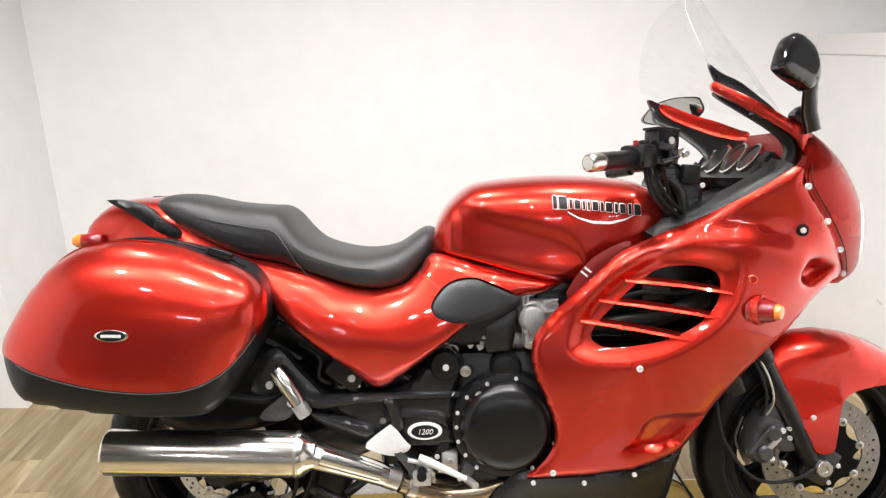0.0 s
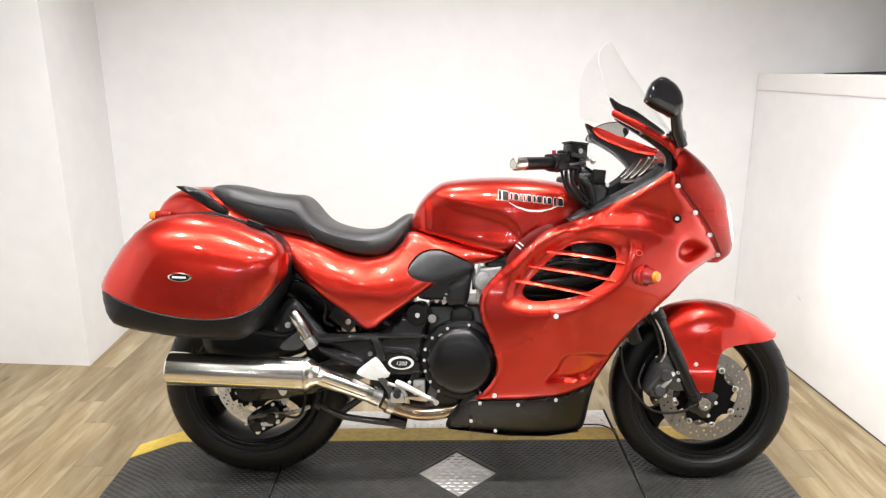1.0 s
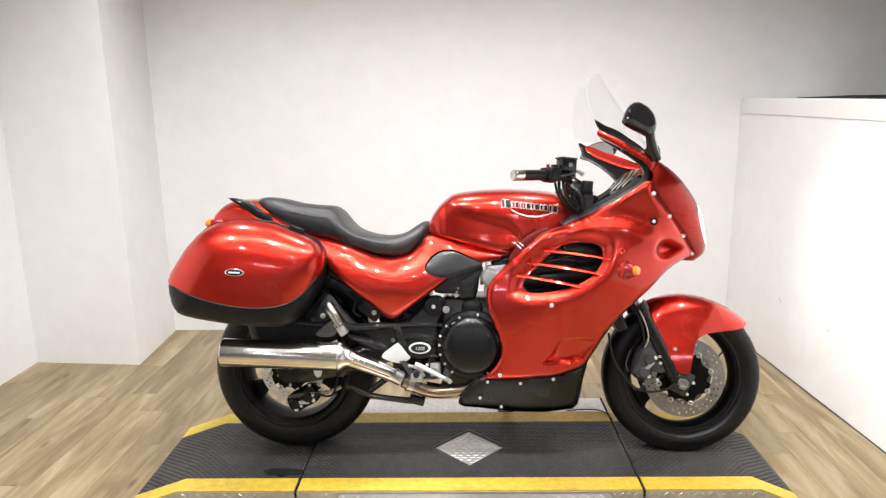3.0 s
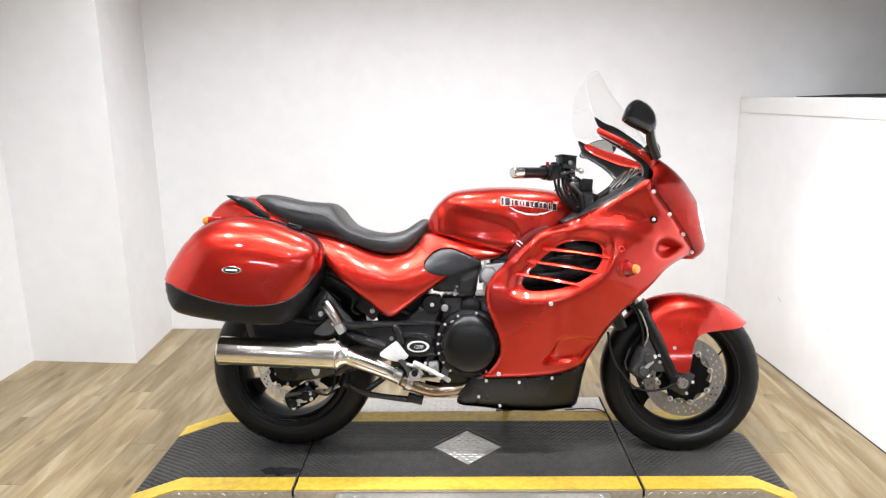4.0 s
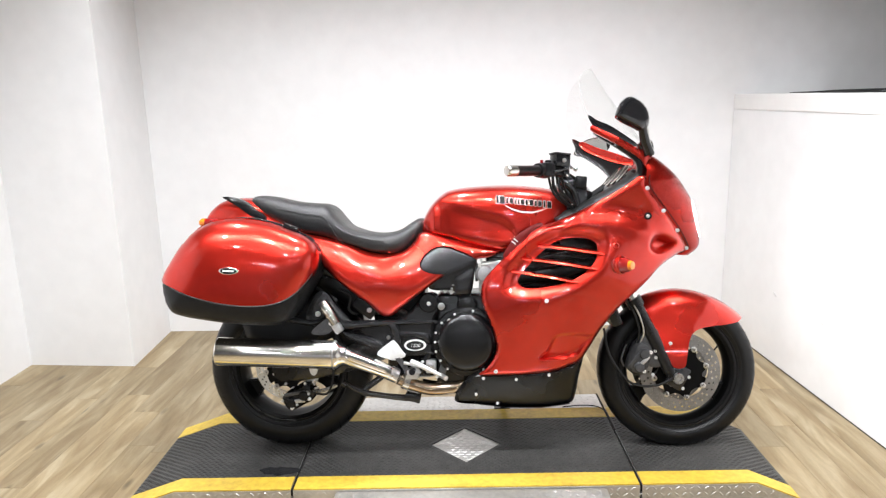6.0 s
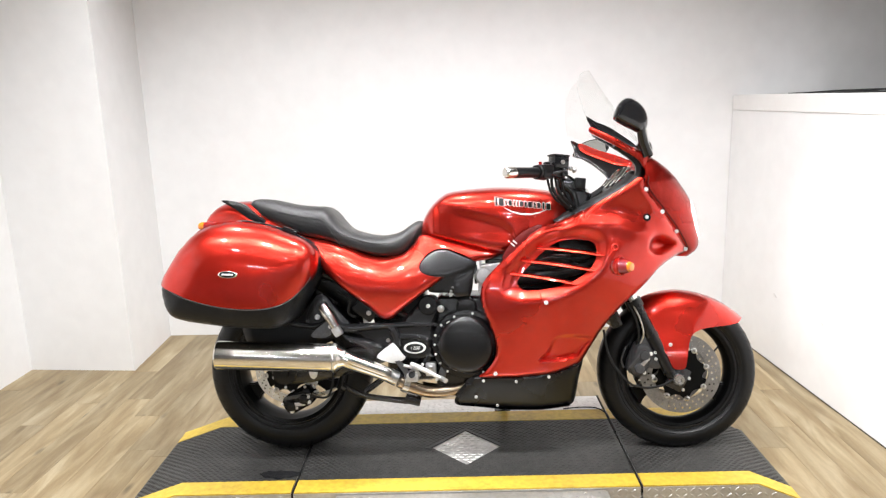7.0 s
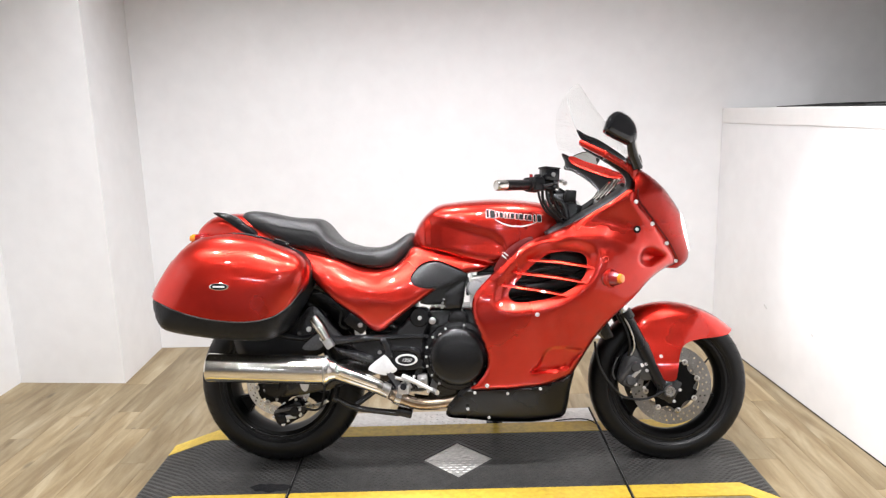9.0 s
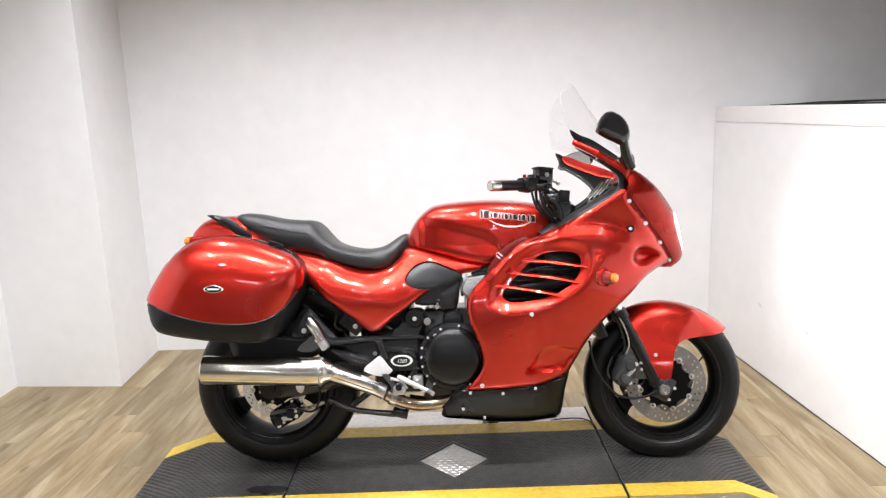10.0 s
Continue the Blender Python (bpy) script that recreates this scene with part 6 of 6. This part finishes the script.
part("throttle_cable", tube([(0.255, -0.262, 1.040), (0.258, -0.270, 0.998), (0.285, -0.262, 0.960), (0.330, -0.225, 0.925), (0.372, -0.17, 0.905)], 0.0055, 8), HOSE, bars, "black looping throttle cable")
part("throttle_cable", tube([(0.268, -0.262, 1.040), (0.274, -0.272, 1.002), (0.300, -0.262, 0.966), (0.340, -0.225, 0.935), (0.380, -0.17, 0.915)], 0.0045, 8), HOSE, bars)
bars.location = (0.006, 0.015, -0.004)
part("handlebar_far", tube([(0.42, 0.10, 0.985), (0.41, 0.16, 1.020), (0.39, 0.25, 1.030), (0.35, 0.36, 1.020)], 0.0115, 12), SATIN_BLACK, bike)
part("grip", tube([(0.37, 0.30, 1.026), (0.33, 0.395, 1.016)], [0.0165, 0.017], 18), BLACK_PLASTIC, bike)

# mirrors
mirror_y = lambda q: -0.416 + 0.72 * (q[:, 0] - 0.448)
head = part("mirror", shell([(0.503, 1.290), (0.472, 1.271), (0.451, 1.226), (0.453, 1.215), (0.481, 1.201), (0.523, 1.187), (0.544, 1.179), (0.566, 1.184), (0.581, 1.199), (0.583, 1.233), (0.564, 1.267), (0.533, 1.285)],
                            mirror_y, 0.007, roll=(0.022, 0.026), thick=0.030, n=5), GLOSS_BLACK, bike, "gloss black mirror housing on a short stalk")
rows = []
for x, y, z, w, d in ((0.553, -0.325, 1.200, 0.015, 0.013), (0.560, -0.305, 1.170, 0.015, 0.012), (0.572, -0.283, 1.138, 0.017, 0.013), (0.585, -0.268, 1.116, 0.017, 0.014), (0.594, -0.256, 1.098, 0.018, 0.016)):
    rows.append([(x + w * math.cos(a), y + d * math.sin(a), z + 0.35 * w * math.cos(a)) for a in np.linspace(0, 2 * math.pi, 16, False)])
part("mirror_stalk", skin(rows), GLOSS_BLACK, head)
part("mirror_foot", shell([(0.551, 1.133), (0.570, 1.152), (0.587, 1.156), (0.607, 1.146), (0.612, 1.100), (0.594, 1.103), (0.571, 1.115)], lambda q: -0.268 + 0.3 * (q[:, 0] - 0.57), 0.008, roll=(0.010, 0.012), thick=0.030, n=4), GLOSS_BLACK, head)
part("stalk_edge", tube([(0.574, -0.312, 1.190), (0.590, -0.282, 1.140), (0.603, -0.268, 1.116), (0.606, -0.262, 1.104)], 0.0022, 8), ALLOY_WHITE, head, "thin pale edge strip")
part("mirror_glass", shell([(0.459, 1.222), (0.480, 1.270), (0.500, 1.283), (0.520, 1.280), (0.530, 1.240), (0.522, 1.198), (0.490, 1.204)], lambda q: mirror_y(q) + 0.030, 0.012, thick=0.003, n=4), MIRROR, head)
head.location = (0.010, 0, 0.005)
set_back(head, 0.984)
left_out = [(0.427, 1.173), (0.443, 1.208), (0.463, 1.225), (0.498, 1.234), (0.543, 1.230), (0.553, 1.215), (0.557, 1.187), (0.530, 1.161), (0.467, 1.157)]
far_head = part("mirror", shell(left_out, lambda q: -0.328 + 1.2 * (q[:, 0] - 0.492), 0.008, roll=(0.010, 0.014), thick=0.020, n=5, side=-1), GLOSS_BLACK, bike, "far mirror with its glass towards the seat")
part("mirror_glass", shell([(0.492 + (x - 0.492) * 0.95, 1.196 + (z - 1.196) * 0.92) for x, z in left_out], lambda q: -0.303 + 1.2 * (q[:, 0] - 0.492), 0.010, thick=0.002, n=5, side=-1), FAR_GLASS, far_head, "mirror glass, greyed to give a dim reflection")
part("mirror_stalk", tube([(0.545, 0.335, 1.180), (0.570, 0.30, 1.135), (0.61, 0.25, 1.08)], [0.014, 0.015, 0.020], 14), GLOSS_BLACK, far_head)

# tank emblem: white-edged black blocks over a curved white stroke, following the tank's side
tank_tree = BVHTree.FromPolygons([v.co[:] for v in tank.data.vertices], [p.vertices[:] for p in tank.data.polygons])


def on_tank(x, z, lift):
    hit = tank_tree.ray_cast(Vector((x, -0.5, z)), Vector((0, 1, 0)))
    return Vector((x, hit[0].y - lift, z))


def decal(outline, lift, name, mat, label=""):
    """A thin film laid on the tank."""
    return part(name, shell(outline, lambda q: np.array([on_tank(x, z, lift).y for x, z in q]), 0.006, thick=0.0008, n=1), mat, tank, label)


def emblem(x, z, w, h, lift, mat, grow):
    s = -0.118
    c = lambda u, v: (x + u, z + v + s * (x + u - 0.066))
    return decal([c(-grow, -h - grow), c(w + grow, -h - grow), c(w + grow, h + grow), c(-grow, h + grow)], lift, "emblem_block", mat)


for k, (x, w, h) in enumerate(((0.058, 0.010, 0.0150), (0.071, 0.020, 0.0140), (0.095, 0.008, 0.0105), (0.107, 0.014, 0.0100), (0.126, 0.006, 0.0105), (0.137, 0.006, 0.0105), (0.148, 0.014, 0.0100), (0.167, 0.008, 0.0105), (0.179, 0.016, 0.0100), (0.200, 0.008, 0.0105), (0.212, 0.014, 0.0100), (0.232, 0.008, 0.0120), (0.246, 0.016, 0.0120))):
    emblem(x, 0.957, w, h + 0.001, 0.0010, BADGE_WHITE, 0.0008)
    emblem(x + 0.0004, 0.957, w - 0.0008, h + 0.0004, 0.0022, BADGE_BLACK, 0.0)
sw = [(0.090, 0.936), (0.115, 0.922), (0.150, 0.912), (0.190, 0.910), (0.225, 0.916), (0.250, 0.926)]
decal(sw + [(x, z - 0.008 + 0.07 * abs(x - 0.170)) for x, z in sw[::-1]], 0.0012, "emblem_stroke", BADGE_WHITE, "curved white stroke under the emblem")

# ---------------------------------------------------------------- small things in the room
strap = bmesh.new()
for pts, rad in (([(1.655, 1.22, 1.3285), (1.672, 0.98, 1.331), (1.69, 0.78, 1.334), (1.72, 0.45, 1.339), (1.76, 0.05, 1.338), (1.80, -0.6, 1.336)], [0.0015, 0.004, 0.007, 0.0045, 0.0045, 0.0045]),
                 ([(1.675, 0.95, 1.330), (1.69, 0.78, 1.331), (1.70, 0.45, 1.3295), (1.73, 0.05, 1.3295), (1.78, -0.6, 1.3295)], [0.003, 0.005, 0.0035, 0.0035, 0.0035])):
    tube(pts, rad, 8, 6, strap)
tagged(part("black_strap", strap, DARK_STRIP), "black looped strap lying on the white ledge", "strap")
tagged(part("power_lead", tube([(0.36, 0.315, DECK + 0.010), (0.44, 0.325, DECK + 0.012), (0.505, 0.315, DECK + 0.012), (0.538, 0.27, DECK + 0.010), (0.543, 0.20, DECK + 0.009), (0.545, 0.10, DECK + 0.008)], 0.0028, 8), HOSE), "thin black cable lying in the platform joint", "cable")
for x in (SEAM_L, SEAM_R):
    g = part("joint_strip", box(x - 0.0035, x + 0.0035, Y_OUT - 0.005, FAR, DECK - 0.02, DECK + 0.003), GAP_BLACK, deck)


# ---------------------------------------------------------------- floor boards
BOARD, SPLIT = 0.126, -2.75
board_mesh, rest = {}, []
x = LEFT - 0.13 - BOARD * 19
while x < 5.0:
    y = -8.6 - random.uniform(0, 1.1)
    while y < BACK + 0.05:
        y0, y1 = max(y, -8.5), min(y + 1.22, BACK + 0.05)
        y += 1.22
        if y1 - y0 < 0.05:
            continue
        if y0 < SPLIT or x < LEFT - 0.2 or x > 1.75:
            rest.append((x, y0, y1))
            continue
        key = round(y1 - y0, 2)
        if key not in board_mesh:
            bm = box(0.0003, BOARD - 0.0003, 0.0005, key - 0.0005, -0.0024, 0.0, 0.0003, seg=1)
            me = bpy.data.meshes.new("board")
            bm.to_mesh(me)
            bm.free()
            me.materials.append(OAK)
            board_mesh[key] = me
        ob = new("board", board_mesh[key])
        ob.parent = floor
        ob.location = (x, y0, FLOOR)
    x += BOARD
verts, faces = [], []
for x, y0, y1 in rest:
    k = len(verts)
    for z in (FLOOR - 0.0024, FLOOR):
        verts += [(x + 0.0007, y0 + 0.0008, z), (x + BOARD - 0.0007, y0 + 0.0008, z), (x + BOARD - 0.0007, y1 - 0.0008, z), (x + 0.0007, y1 - 0.0008, z)]
    faces += [(k + 4, k + 5, k + 6, k + 7), (k, k + 1, k + 5, k + 4), (k + 1, k + 2, k + 6, k + 5), (k + 2, k + 3, k + 7, k + 6), (k + 3, k, k + 4, k + 7)]
me = bpy.data.meshes.new("boarding")
me.from_pydata(verts, [], faces)
me.materials.append(OAK)
ob = new("boarding", me)
ob.parent = floor
tagged(ob, kind="stuff")
